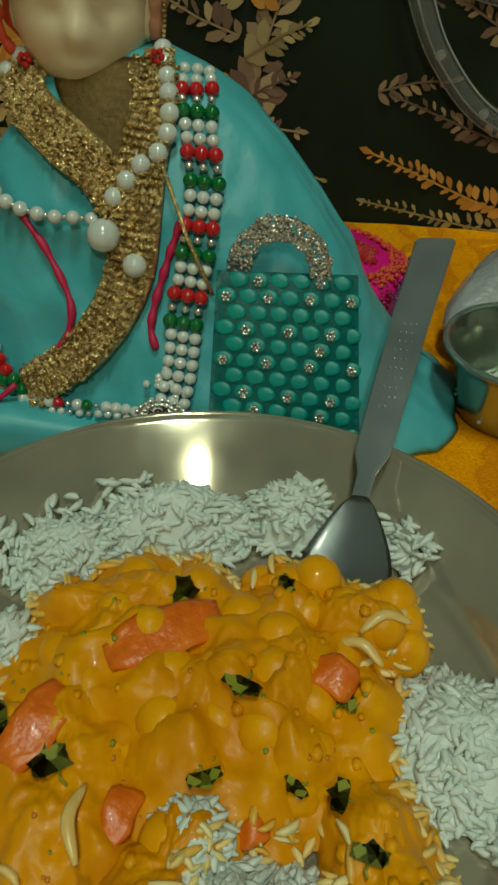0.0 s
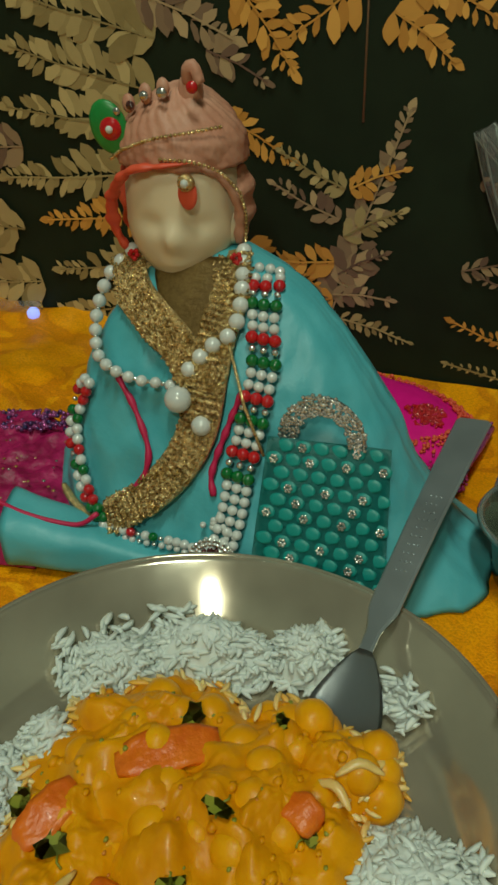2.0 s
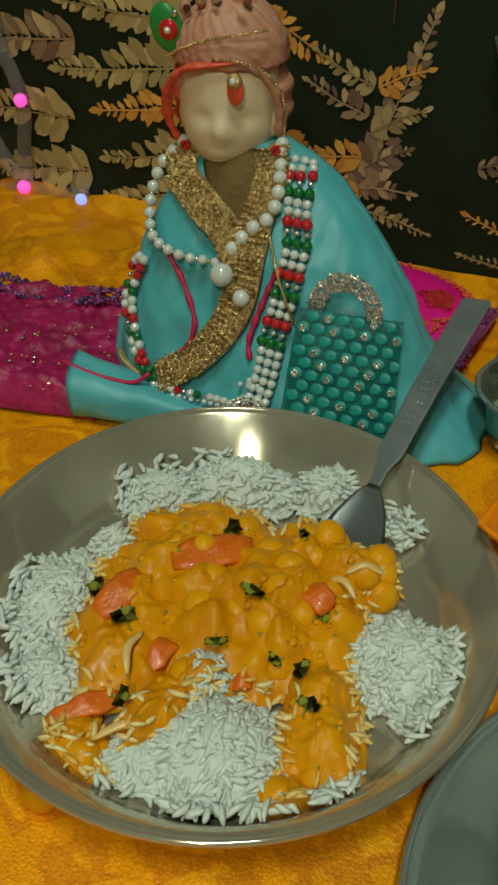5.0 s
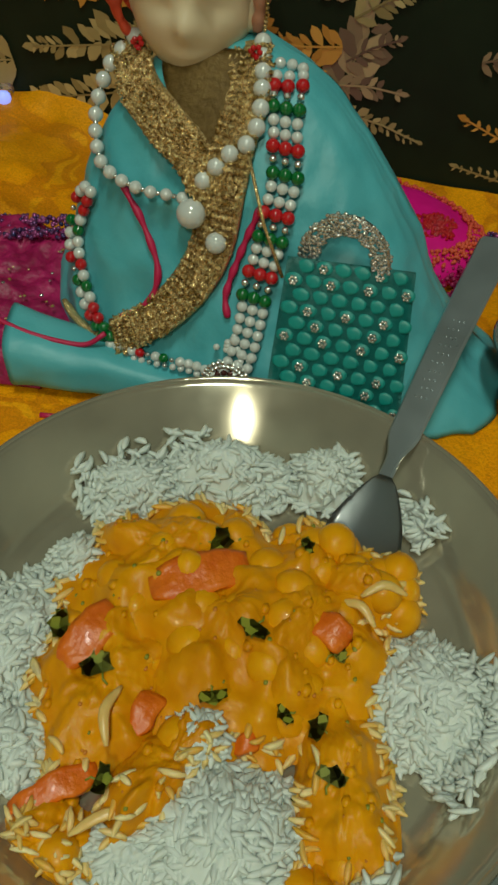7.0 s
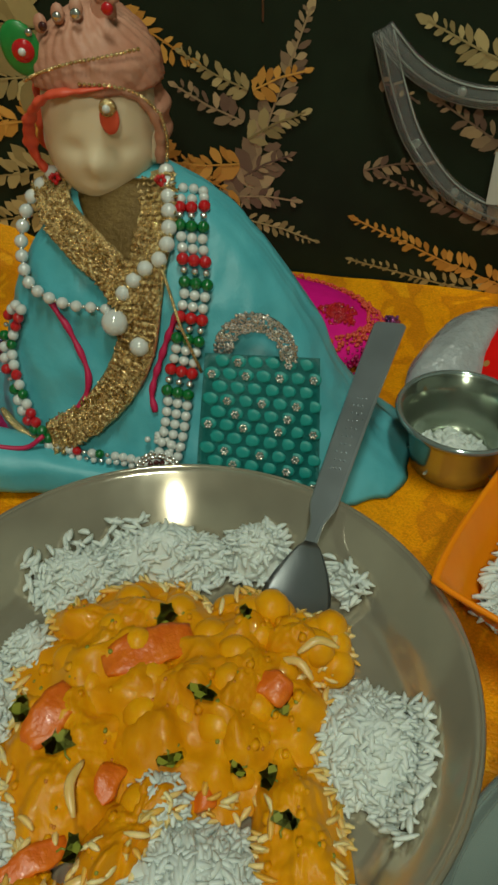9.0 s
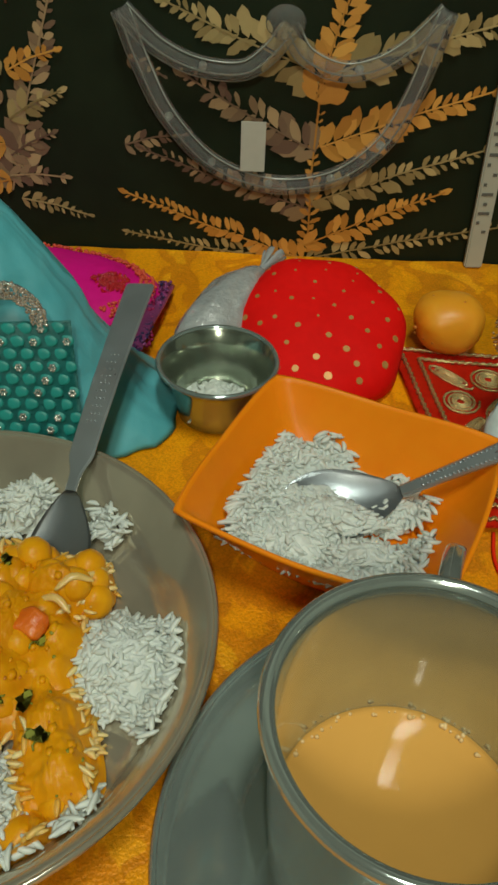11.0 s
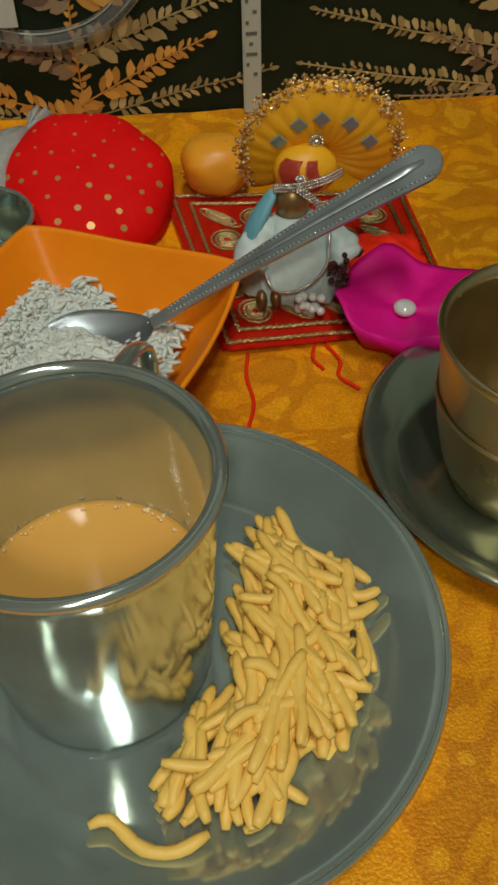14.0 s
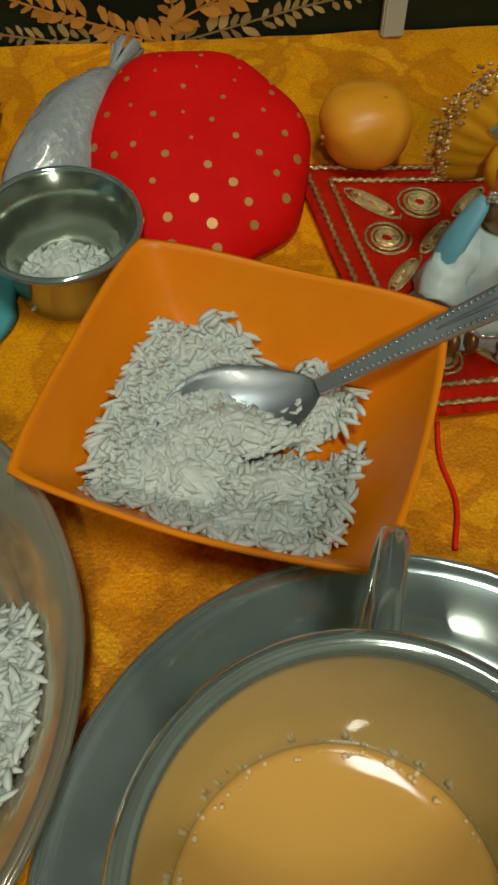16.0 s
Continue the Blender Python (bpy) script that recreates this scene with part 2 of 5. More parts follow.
M_STOLE = paint("crimson_brocade", (0.20, 0.004, 0.045), (0.46, 0.012, 0.13), 0.45, scale=420, bump=0.6, depth=0.001, spread=0.35)
M_NECK_SHADE = paint("brown_gold_neck_shade", (0.16, 0.09, 0.02), (0.40, 0.26, 0.08), 0.5, 0.2, scale=700, bump=0.8)
M_LED_PINK = glow("pink_led", (1.0, 0.10, 0.62), 1.3)
M_LED_BLUE = glow("blue_led", (0.30, 0.36, 1.0), 1.6)
M_LED_RED = glow("red_led", (1.0, 0.06, 0.08), 1.2)
M_LED_OFF = paint("unlit_led", (0.35, 0.40, 0.36), (0.5, 0.55, 0.5), 0.3)
M_FEATHER = paint("peacock_green_enamel", (0.01, 0.16, 0.03), (0.03, 0.30, 0.06), 0.35, scale=400)
M_DARKGEM = paint("dark_stone", (0.03, 0.008, 0.008), (0.08, 0.02, 0.02), 0.1, scale=200, coat=0.5)

for dull in (M_TEA, M_CLOTH, M_MATRED, M_RED, M_ORANGE, M_MAGENTA, M_BLACK, M_GRAVY, M_PEA):
    dull.node_tree.nodes["Principled BSDF"].inputs["Specular IOR Level"].default_value = 0.2

# ---------------------------------------------------------------- mesh helpers, all in millimetres


def thing(name, label, category, x=0, y=0, z=0, turn=0, group="", kind=""):
    ob = new(name)
    ob.empty_display_size = 0.01
    ob.matrix_world = pose(x * MM, y * MM, z * MM, 0, 0, turn)
    return tagged(ob, label, category, group, kind)


def mesh_of(name, bm, material, smooth=True):
    bmesh.ops.recalc_face_normals(bm, faces=bm.faces)
    me = bpy.data.meshes.new(name)
    for v in bm.verts:
        v.co *= MM
    bm.to_mesh(me)
    bm.free()
    me.materials.append(material)
    if smooth:
        me.shade_smooth()
    return me


def part(name, bm, material, parent=None, label="", smooth=True):
    ob = new(name, mesh_of(name, bm, material, smooth))
    ob.parent = parent
    return tagged(ob, label)


def piece(name, me, parent, m, label=""):
    ob = new(name, me)
    ob.parent = parent
    ob.matrix_basis = m
    return tagged(ob, label)


def at_mm(x, y, z, rx=0, ry=0, rz=0, s=1.0):
    return pose(x * MM, y * MM, z * MM, rx, ry, rz) @ Matrix.Scale(s, 4)


def lathe(profile, segs=64, centre=(0, 0), bm=None):
    """A turned shape from (radius, height) pairs."""
    bm = bm or bmesh.new()
    rings = []
    for r, z in profile:
        if r < 1e-6:
            rings.append([bm.verts.new((centre[0], centre[1], z))])
        else:
            rings.append([bm.verts.new((centre[0] + r * math.cos(2 * math.pi * k / segs), centre[1] + r * math.sin(2 * math.pi * k / segs), z)) for k in range(segs)])
    for a, b in zip(rings, rings[1:]):
        for k in range(segs):
            j = (k + 1) % segs
            if len(a) == 1 and len(b) == 1:
                continue
            if len(a) == 1:
                bm.faces.new((a[0], b[k], b[j]))
            elif len(b) == 1:
                bm.faces.new((a[k], a[j], b[0]))
            else:
                bm.faces.new((a[k], a[j], b[j], b[k]))
    return bm


ICO = {}


def ball(bm, c, r, sub=2, squash=(1, 1, 1), m=None):
    """A ball from a cached template."""
    if sub not in ICO:
        t = bmesh.new()
        bmesh.ops.create_icosphere(t, subdivisions=sub, radius=1)
        ICO[sub] = ([v.co.copy() for v in t.verts], [[v.index for v in f.verts] for f in t.faces])
        t.free()
    co, faces = ICO[sub]
    mat = Matrix.Translation(c) @ (m or Matrix.Identity(4)) @ Matrix.Diagonal((r * squash[0], r * squash[1], r * squash[2], 1))
    vs = [bm.verts.new(mat @ p) for p in co]
    for f in faces:
        bm.faces.new([vs[k] for k in f])


def tube(bm, pts, radius, segs=10, flat=1.0, cap=True, up=(0, 0, 1)):
    """A round or flattened cord along points; radius may be a number or one number a point."""
    pts = [Vector(p) for p in pts]
    rad = radius if isinstance(radius, (list, tuple)) else [radius] * len(pts)
    rings = []
    for i, p in enumerate(pts):
        d = (pts[min(i + 1, len(pts) - 1)] - pts[max(i - 1, 0)]).normalized()
        side = d.cross(Vector(up))
        side = side.normalized() if side.length > 1e-4 else Vector((1, 0, 0))
        over = side.cross(d)
        rings.append([bm.verts.new(p + rad[i] * (math.cos(2 * math.pi * k / segs) * side + flat * math.sin(2 * math.pi * k / segs) * over)) for k in range(segs)])
    for a, b in zip(rings, rings[1:]):
        for k in range(segs):
            j = (k + 1) % segs
            bm.faces.new((a[k], a[j], b[j], b[k]))
    if cap:
        bm.faces.new(rings[0])
        bm.faces.new(rings[-1])
    return bm


def curve_points(ctrl, n):
    """n points along a smooth line through the control points, evenly spaced."""
    c = [Vector(p) for p in ctrl]
    c = [2 * c[0] - c[1]] + c + [2 * c[-1] - c[-2]]
    dense = []
    for i in range(1, len(c) - 2):
        for k in range(24):
            t = k / 24
            a, b, d, e = c[i - 1], c[i], c[i + 1], c[i + 2]
            dense.append(0.5 * ((2 * b) + (d - a) * t + (2 * a - 5 * b + 4 * d - e) * t * t + (3 * b - a - 3 * d + e) * t ** 3))
    dense.append(c[-2])
    run = [0.0]
    for a, b in zip(dense, dense[1:]):
        run.append(run[-1] + (b - a).length)
    out = []
    for k in range(n):
        s = run[-1] * k / (n - 1)
        i = min(max(j for j in range(len(run)) if run[j] <= s + 1e-9), len(dense) - 2)
        w = (s - run[i]) / max(run[i + 1] - run[i], 1e-9)
        out.append(dense[i].lerp(dense[i + 1], w))
    return out


def slab(bm, x0, x1, y0, y1, z0, z1):
    bmesh.ops.create_cube(bm, size=1, matrix=Matrix.Translation(((x0 + x1) / 2, (y0 + y1) / 2, (z0 + z1) / 2)) @ Matrix.Diagonal((x1 - x0, y1 - y0, z1 - z0, 1)))
    return bm


def plain(name, bm, material, label, category):
    ob = part(name, bm, material, None, "", False)
    return tagged(ob, label, category, "", "structure")

# ---------------------------------------------------------------- the setting
WALL_Y = 172.5
plain("floor", slab(bmesh.new(), -1600, 1700, -1900, 900, -460, -440), M_FLOOR, "plain grey room floor below the table", "floor")
# Unseen pale room shell, added so the steel has something light to reflect.
plain("ceiling", slab(bmesh.new(), -1600, 1700, -1900, 900, 2300, 2320), M_WALL, "unseen plain pale ceiling, added for the steel to reflect", "ceiling")
plain("wall_north", slab(bmesh.new(), -1600, 1700, 900, 940, -440, 2300), M_WALL, "unseen plain pale wall, added for the steel to reflect", "wall")
plain("wall_south", slab(bmesh.new(), -1600, 1700, -1940, -1900, -440, 2300), M_WALL, "unseen plain pale wall, added for the steel to reflect", "wall")
plain("wall_east", slab(bmesh.new(), 1700, 1740, -1900, 900, -440, 2300), M_WALL, "unseen plain pale wall, added for the steel to reflect", "wall")
plain("wall_west", slab(bmesh.new(), -1640, -1600, -1900, 900, -440, 2300), M_WALL, "unseen plain pale wall, added for the steel to reflect", "wall")

table = thing("low_table", "low wooden table under an orange brocade cloth", "table")
part("tabletop", slab(bmesh.new(), -640, 760, -560, 190, -40, -6), M_IDOL, table, "", False)
for lx, ly in ((-600, -520), (720, -520), (-600, 150), (720, 150)):
    part("leg", slab(bmesh.new(), lx - 25, lx + 25, ly - 25, ly + 25, -440, -40), M_IDOL, table, "", False)


def cloth_height(x, y):
    w = noise.noise((x * 0.012, y * 0.009, 0.0)) * 1.2 + noise.noise((x * 0.04, y * 0.035, 3.0)) * 0.7
    back = max(0.0, (y - 120) / 50.0)
    left = max(0.0, min(1.0, (-140 - x) / 60.0)) * max(0.0, min(1.0, (y - 40) / 60.0))
    return -1.6 + w + 5.0 * back ** 2 * (y < 172) + left * (10 + 8 * noise.noise((x * 0.025, y * 0.03, 7.0)) + 7 * abs(noise.noise((x * 0.04, y * 0.05, 5.0))) + 2 * noise.noise((x * 0.11, y * 0.1, 5.0)))


bm = bmesh.new()
bmesh.ops.create_grid(bm, x_segments=260, y_segments=150, size=1, matrix=Matrix.Translation((60, -190, 0)) @ Matrix.Diagonal((700, 361, 1, 1)))
for v in bm.verts:
    v.co.z = cloth_height(v.co.x, v.co.y)
tagged(part("tablecloth", bm, M_CLOTH), "orange-yellow brocade cloth with woven gold leaf figures", "tablecloth", "", "structure")

# ---------------------------------------------------------------- the printed backdrop
backdrop = thing("backdrop", "black backdrop cloth printed with pale fern fronds", "backdrop", kind="structure")
part("cloth_panel", slab(bmesh.new(), -620, 740, WALL_Y, WALL_Y + 8, -6, 460), M_BLACK, backdrop, "black cloth ground", False)
rnd = random.Random(7)


def frond(x0, z0, x1, z1, reach, material, gap=4.2, plump=0.46):
    """One printed frond: a thin stem and two rows of lobed leaflets, lying on the backdrop."""
    bm = bmesh.new()
    a, b = Vector((x0, z0)), Vector((x1, z1))
    d = (b - a).normalized()
    n = Vector((-d.y, d.x))
    length = (b - a).length
    depth = WALL_Y - 0.3 - rnd.random() * 1.2

    def leaflet(root, way, size, fat):
        side = Vector((-way.y, way.x))
        cuts = 5
        edge = []
        for s in (1, -1):
            row = []
            for k in range(1, cuts):
                t = k / cuts
                w = fat * size * math.sin(math.pi * t ** 1.15) ** 0.6 * rnd.uniform(0.7, 1.15)
                row.append(root + way * size * t + side * s * w * 0.5)
            edge += row if s == 1 else row[::-1]
            if s == 1:
                edge.append(root + way * size)
        pts = [root] + edge
        near = depth - rnd.random() * 0.5
        vs = [bm.verts.new((p.x, near, p.y)) for p in pts]
        bm.faces.new(vs)

    t = 0.0
    while t < length:
        root = a + d * t + n * 0.8 * math.sin(t * 0.15)
        taper = (1 - 0.75 * (t / length) ** 1.5)
        for s in (1, -1):
            ang = radians(rnd.uniform(38, 62))
            way = (d * math.cos(ang) + n * s * math.sin(ang)).normalized()
            if rnd.random() < 0.9:
                leaflet(root, way, 1.15 * reach * taper * rnd.uniform(0.7, 1.15), plump * rnd.uniform(0.75, 1.25))
        t += gap * rnd.uniform(0.75, 1.2)
    leaflet(a + d * (length - reach * 0.3), d, reach * 0.7, plump)
    stem = [a, a + d * length * 0.5 + n * 1.2, b]
    vs = [bm.verts.new((p.x + n.x * o, depth - 0.55, p.y + n.y * o)) for o in (-0.45, 0.45) for p in (stem if o < 0 else stem[::-1])]
    bm.faces.new(vs)
    me_ob = part("printed_frond", bm, material, backdrop, "", False)
    return me_ob


CR, OC, MV = M_LEAF_CREAM, M_LEAF_ORANGE, M_LEAF_MAUVE
# behind the large idol, at its one side
for row in ((-150, 150, -236, 172, 17, CR), (-152, 128, -226, 145, 18, CR), (-240, 128, -300, 150, 18, MV), (-150, 112, -232, 118, 17, CR),
            (-156, 92, -240, 84, 15, CR), (-150, 74, -218, 64, 13, OC), (-226, 100, -300, 96, 16, MV), (-232, 58, -305, 62, 16, CR),
            (-140, 52, -214, 38, 15, CR), (-144, 30, -222, 12, 14, CR), (-226, 30, -300, 22, 15, CR), (-180, 172, -140, 196, 14, MV)):
    frond(*row)
# above the idol and beside its head
for row in ((-158, 168, -112, 150, 14, MV), (-126, 146, -98, 134, 10, MV), (-122, 120, -86, 102, 10, OC), (-112, 172, -86, 138, 13, OC),
            (-60, 172, -92, 150, 13, OC), (-46, 162, -20, 144, 11, OC), (-40, 176, -6, 160, 12, OC), (-110, 60, -72, 44, 11, OC)):
    frond(*row)
# the upright fern between the idol and the crescent
for row in ((-66, 34, -36, 126, 13, MV), (-62, 92, -92, 106, 8, CR), (-64, 78, -96, 92, 8, MV), (-62, 70, -36, 84, 9, CR), (-60, 92, -36, 102, 8, OC),
            (-66, 58, -100, 56, 10, OC), (-64, 52, -42, 64, 8, MV), (-66, 42, -38, 42, 8, MV), (-62, 30, -28, 22, 6, CR), (-66, 40, -96, 34, 9, OC)):
    frond(*row)
# the spreading fern behind the crescent
for row in ((82, 2, -10, 36, 9, OC), (80, 0, -10, 14, 7, CR), (84, 2, 182, 24, 8, CR), (82, 10, 150, 42, 10, OC), (84, 30, 0, 58, 10, MV), (84, 34, 172, 66, 10, CR),
            (84, 60, 20, 94, 12, MV), (86, 62, 166, 92, 13, OC), (84, 96, 12, 124, 14, CR), (88, 96, 168, 122, 14, CR), (82, 84, 100, 150, 12, OC), (84, 6, 84, 92, 6, OC)):
    frond(*row)
# the fern beyond the white rod
for row in ((300, 10, 196, 26, 7, CR), (300, 30, 202, 52, 8, CR), (298, 52, 212, 84, 9, CR), (302, 20, 262, 40, 8, MV), (300, 80, 232, 120, 10, CR), (304, 6, 250, 6, 7, MV)):
    frond(*row)
# sparse far tips
for row in ((-8, 60, 22, 66, 6, MV), (-4, 100, 12, 92, 5, MV), (-20, 176, 30, 168, 11, OC), (196, 60, 168, 74, 6, CR), (-300, 172, -246, 186, 16, CR)):
    frond(*row)
# a thin seam down the cloth
bm = bmesh.new()
tube(bm, [(-56, WALL_Y - 0.4, 120), (-57, WALL_Y - 0.4, 240)], 0.5, 6)
part("seam", bm, M_LEAF_MAUVE, backdrop)

from mathutils.bvhtree import BVHTree

# ---------------------------------------------------------------- the curry plate
PX, PY = -34.0, -81.0
dinner_plate = thing("dinner_plate", "shallow polished steel plate holding rice and chickpea curry", "plate", PX, PY, -1)
part("dish", lathe([(0, 0), (64, 0), (67, 1), (70.5, 4), (80, 21), (82.6, 22.6), (82.2, 23.4), (79.5, 22.4), (69, 4.6), (66, 2.2), (63, 1.4), (0, 1.4)], 96), M_PLATE, dinner_plate)
part("rolled_rim", lathe([(81.5, 22.0), (82.5, 21.2), (83.3, 22.3), (82.6, 23.6), (81.6, 23.2), (81.5, 22.0)], 96), M_PLATE, dinner_plate)

FOOD = random.Random(11)
GRAIN_SEGS = 6


def grains(bm, rng, count, pick, length=8.0, thick=0.85, keep=lambda x, y: True):
    """Cooked grains: thin, slightly bent, blunt-ended."""
    for _ in range(count):
        x, y, z = pick(rng)
        if not keep(x, y):
            continue
        a, tip = rng.uniform(0, 2 * math.pi), rng.uniform(-0.22, 0.3)
        way = Vector((math.cos(a) * math.cos(tip), math.sin(a) * math.cos(tip), math.sin(tip)))
        side = Vector((-math.sin(a), math.cos(a), 0))
        size, bend = length * rng.uniform(0.65, 1.15), rng.uniform(-0.7, 0.7)
        c = Vector((x, y, z))
        pts = [c + way * size * (k / 4 - 0.5) + side * bend * (1 - (k / 2 - 1) ** 2) for k in range(5)]
        t = thick * rng.uniform(0.8, 1.15)
        tube(bm, pts, [t * 0.35, t * 0.9, t, t * 0.9, t * 0.35], 5)


def mound(bm, cx, cy, rx, ry, base, height, seed, turn=0.0, power=1.6, rings=14, segs=40, rough=0.16, hold=None, bed=None, lumps=0.0):
    """A soft heap with an uneven outline."""
    c, s = math.cos(radians(turn)), math.sin(radians(turn))
    grid = []
    for i in range(rings + 1):
        q = i / rings
        ring = []
        for k in range(segs):
            a = 2 * math.pi * k / segs
            edge = 1 + rough * 1.6 * noise.noise((math.cos(a) * 1.7 + seed, math.sin(a) * 1.7, seed * 0.7))
            u, v = rx * q * edge * math.cos(a), ry * q * edge * math.sin(a)
            x, y = cx + u * c - v * s, cy + u * s + v * c
            if hold:
                x, y = hold(x, y)
            z = base + height * (1 - q ** power) * (1 + rough * 1.5 * noise.noise((x * 0.09, y * 0.09, seed)))
            z += (0.9 * noise.noise((x * 0.25, y * 0.25, seed + 4))) * (q < 0.98)
            if lumps:
                z += lumps * (noise.noise((x * 0.42, y * 0.42, seed + 8)) + 0.7 * abs(noise.noise((x * 0.8, y * 0.8, seed + 2)))) * (q < 0.98)
            if bed:
                z = max(z, bed(x, y) + 0.3)
            ring.append(bm.verts.new((x, y, z)))
            if i == 0:
                break
        grid.append(ring)
    for k in range(segs):
        bm.faces.new((grid[0][0], grid[1][k], grid[1][(k + 1) % segs]))
    for a, b in zip(grid[1:], grid[2:]):
        for k in range(segs):
            j = (k + 1) % segs
            bm.faces.new((a[k], b[k], b[j], a[j]))


def rice_heap(name_label, heaps, seed, density=1.0, keep=lambda x, y: True, length=5.8, hold=None, bed=None):
    """Rice: a soft core under many single grains, as one mass."""
    rng = random.Random(seed)
    bm = bmesh.new()
    for n, (cx, cy, rx, ry, base, h, turn) in enumerate(heaps):
        mound(bm, cx, cy, rx * 0.94, ry * 0.94, base, h, seed + n, turn, 1.6, 22, 70, hold=hold, bed=bed, lumps=1.3)
        co, si = math.cos(radians(turn)), math.sin(radians(turn))

        def pick(r):
            q, a = math.sqrt(r.random()) * 1.04, r.uniform(0, 2 * math.pi)
            edge = 1 + 0.25 * noise.noise((math.cos(a) * 1.7 + seed + n, math.sin(a) * 1.7, (seed + n) * 0.7))
            u, v = rx * q * edge * math.cos(a), ry * q * edge * math.sin(a)
            x, y = cx + u * co - v * si, cy + u * si + v * co
            z = base + max(0.8, h * (1 - min(q, 1) ** 1.6)) + r.uniform(-0.8, 0.1)
            return x, y, max(z, bed(x, y) + r.uniform(0.8, 1.8)) if bed else z

        grains(bm, rng, int(rx * ry * 1.4 * density), pick, length, 1.0, keep)
    ob = part("rice", bm, M_RICE)
    return tagged(ob, name_label, "rice", "", "stuff")


def on_plate(x, y):
    """Draws a place back inside the plate's flat floor."""
    d = math.hypot(x - PX, y - PY)
    k = min(1.0, 68.0 / max(d, 1e-6))
    return PX + (x - PX) * k, PY + (y - PY) * k


def plate_bed(x, y):
    r = math.hypot(x - PX, y - PY)
    return 0.5 + max(0.0, r - 64) * 1.5


rice_heap("white boiled rice heaped round the curry on the steel plate",
          [(-86, -98, 14, 22, 1, 11, 8), (-74, -122, 12, 14, 1, 8, 0), (-80, -70, 9, 9, 1, 11, 0), (-75, -41, 17, 13, 1, 13, 20), (-50, -27, 24, 11, 2, 15, 8), (-22, -20, 12, 10, 2, 14, 0),
           (20, -81, 20, 18, 1, 13, -20), (34, -98, 9, 11, 1, 7, 0), (43, -72, 9, 6, 3, 6, 30), (-19, -127, 25, 19, 1, 13, 0), (-36, -136, 15, 9, 1, 6, 0), (-30, -110, 9, 14, 2, 12, 0),
           (12, -25, 9, 8, 3, 10, 0), (14, -124, 5, 17, 1, 4, 10)], 21, 1.0, lambda x, y: (x - PX) ** 2 + (y - PY) ** 2 < 71 ** 2, 6.6, on_plate, plate_bed)

curry = thing("chickpea_curry", "yellow chickpea curry with tomato and coriander over the rice", "curry")
bm = bmesh.new()
for n, row in enumerate(((-34, -76, 36, 40, 3, 15, 20), (-12, -74, 24, 34, 3, 14, 0), (-55, -62, 22, 20, 3, 14, 0), (4, -108, 12, 34, 2, 11, 12), (-58, -100, 20, 30, 2, 12, 0), (-56, -142, 13, 14, 1, 7, 0), (-34, -118, 10, 20, 3, 12, -20), (8, -138, 10, 14, 1, 9, 0), (-2, -56, 15, 14, 2, 16, 0), (-18, -48, 14, 9, 2, 14, 0))):
    cx, cy, rx, ry, base, h, turn = row
    mound(bm, cx, cy, rx, ry, base, h, 40 + n, turn, 2.2, 34, 110, 0.34, on_plate)
for v in bm.verts:
    v.co.z += 0.9 * noise.noise(v.co * 0.22) + 0.7 * noise.noise(v.co * 0.5 + Vector((9, 0, 0))) + 0.3 * noise.noise(v.co * 1.1)
TOP = BVHTree.FromBMesh(bm)


def gravy_top(x, y, base=4.0):
    """The height of the gravy's surface at a place on the plate."""
    hit = TOP.ray_cast(Vector((x, y, 80)), Vector((0, 0, -1)))[0]
    return hit.z if hit else base


tagged(part("gravy", bm, M_GRAVY, curry, "thick turmeric-yellow gravy"), kind="stuff")


def pea_mesh():
    bm = bmesh.new()
    ball(bm, (0, 0, 0), 6.2, 3)
    for v in bm.verts:
        groove = math.exp(-((v.co.x / 1.5) ** 2)) * max(0.0, v.co.y / 6.2)
        v.co *= 1 - 0.14 * groove + 0.05 * noise.noise(v.co * 0.30) + 0.03 * noise.noise(v.co * 0.8)
        v.co.z *= 0.93
    bm.verts.ensure_lookup_table()
    return mesh_of("chickpea", bm, M_PEA)


PEA = pea_mesh()
spots = [(-12, -47, 18), (-6, -50, 18), (2, -52, 17), (8, -54, 16), (-28, -60, 19), (-17, -48, 18), (-5, -55, 18), (3, -59, 17), (-31, -77, 20), (-40, -88, 19), (-56, -154, 6), (-51, -142, 8), (1, -133, 10), (-19, -66, 18), (-10, -45, 17), (-2, -48, 17), (6, -50, 15), (-14, -57, 18.5), (9, -60, 15)]
for _ in range(1500):
    x, y = FOOD.uniform(-72, 10), FOOD.uniform(-140, -36)
    inside = ((x + 34) / 34) ** 2 + ((y + 78) / 36) ** 2 < 1 or ((x - 4) / 9) ** 2 + ((y + 104) / 32) ** 2 < 1
    if inside and all((x - a) ** 2 + (y - b) ** 2 > 78 for a, b, _ in spots) and len(spots) < 78:
        rise = 12.6 if abs(x + 26) < 24 and abs(y + 78) < 28 else 10.0
        spots.append((x, y, rise + FOOD.uniform(-2.6, 1.4)))
for x, y, z in spots:
    z = gravy_top(x, y, 5.5) + FOOD.uniform(-3.0, 0.6) - 2.4 * max(0.0, min(1.0, (-66 - y) / 16)) * (y > -128)
    piece("chickpea", PEA, curry, at_mm(x, y, z - 2.5, FOOD.uniform(0, 360), FOOD.uniform(0, 360), FOOD.uniform(0, 360), FOOD.uniform(0.8, 1.06)))


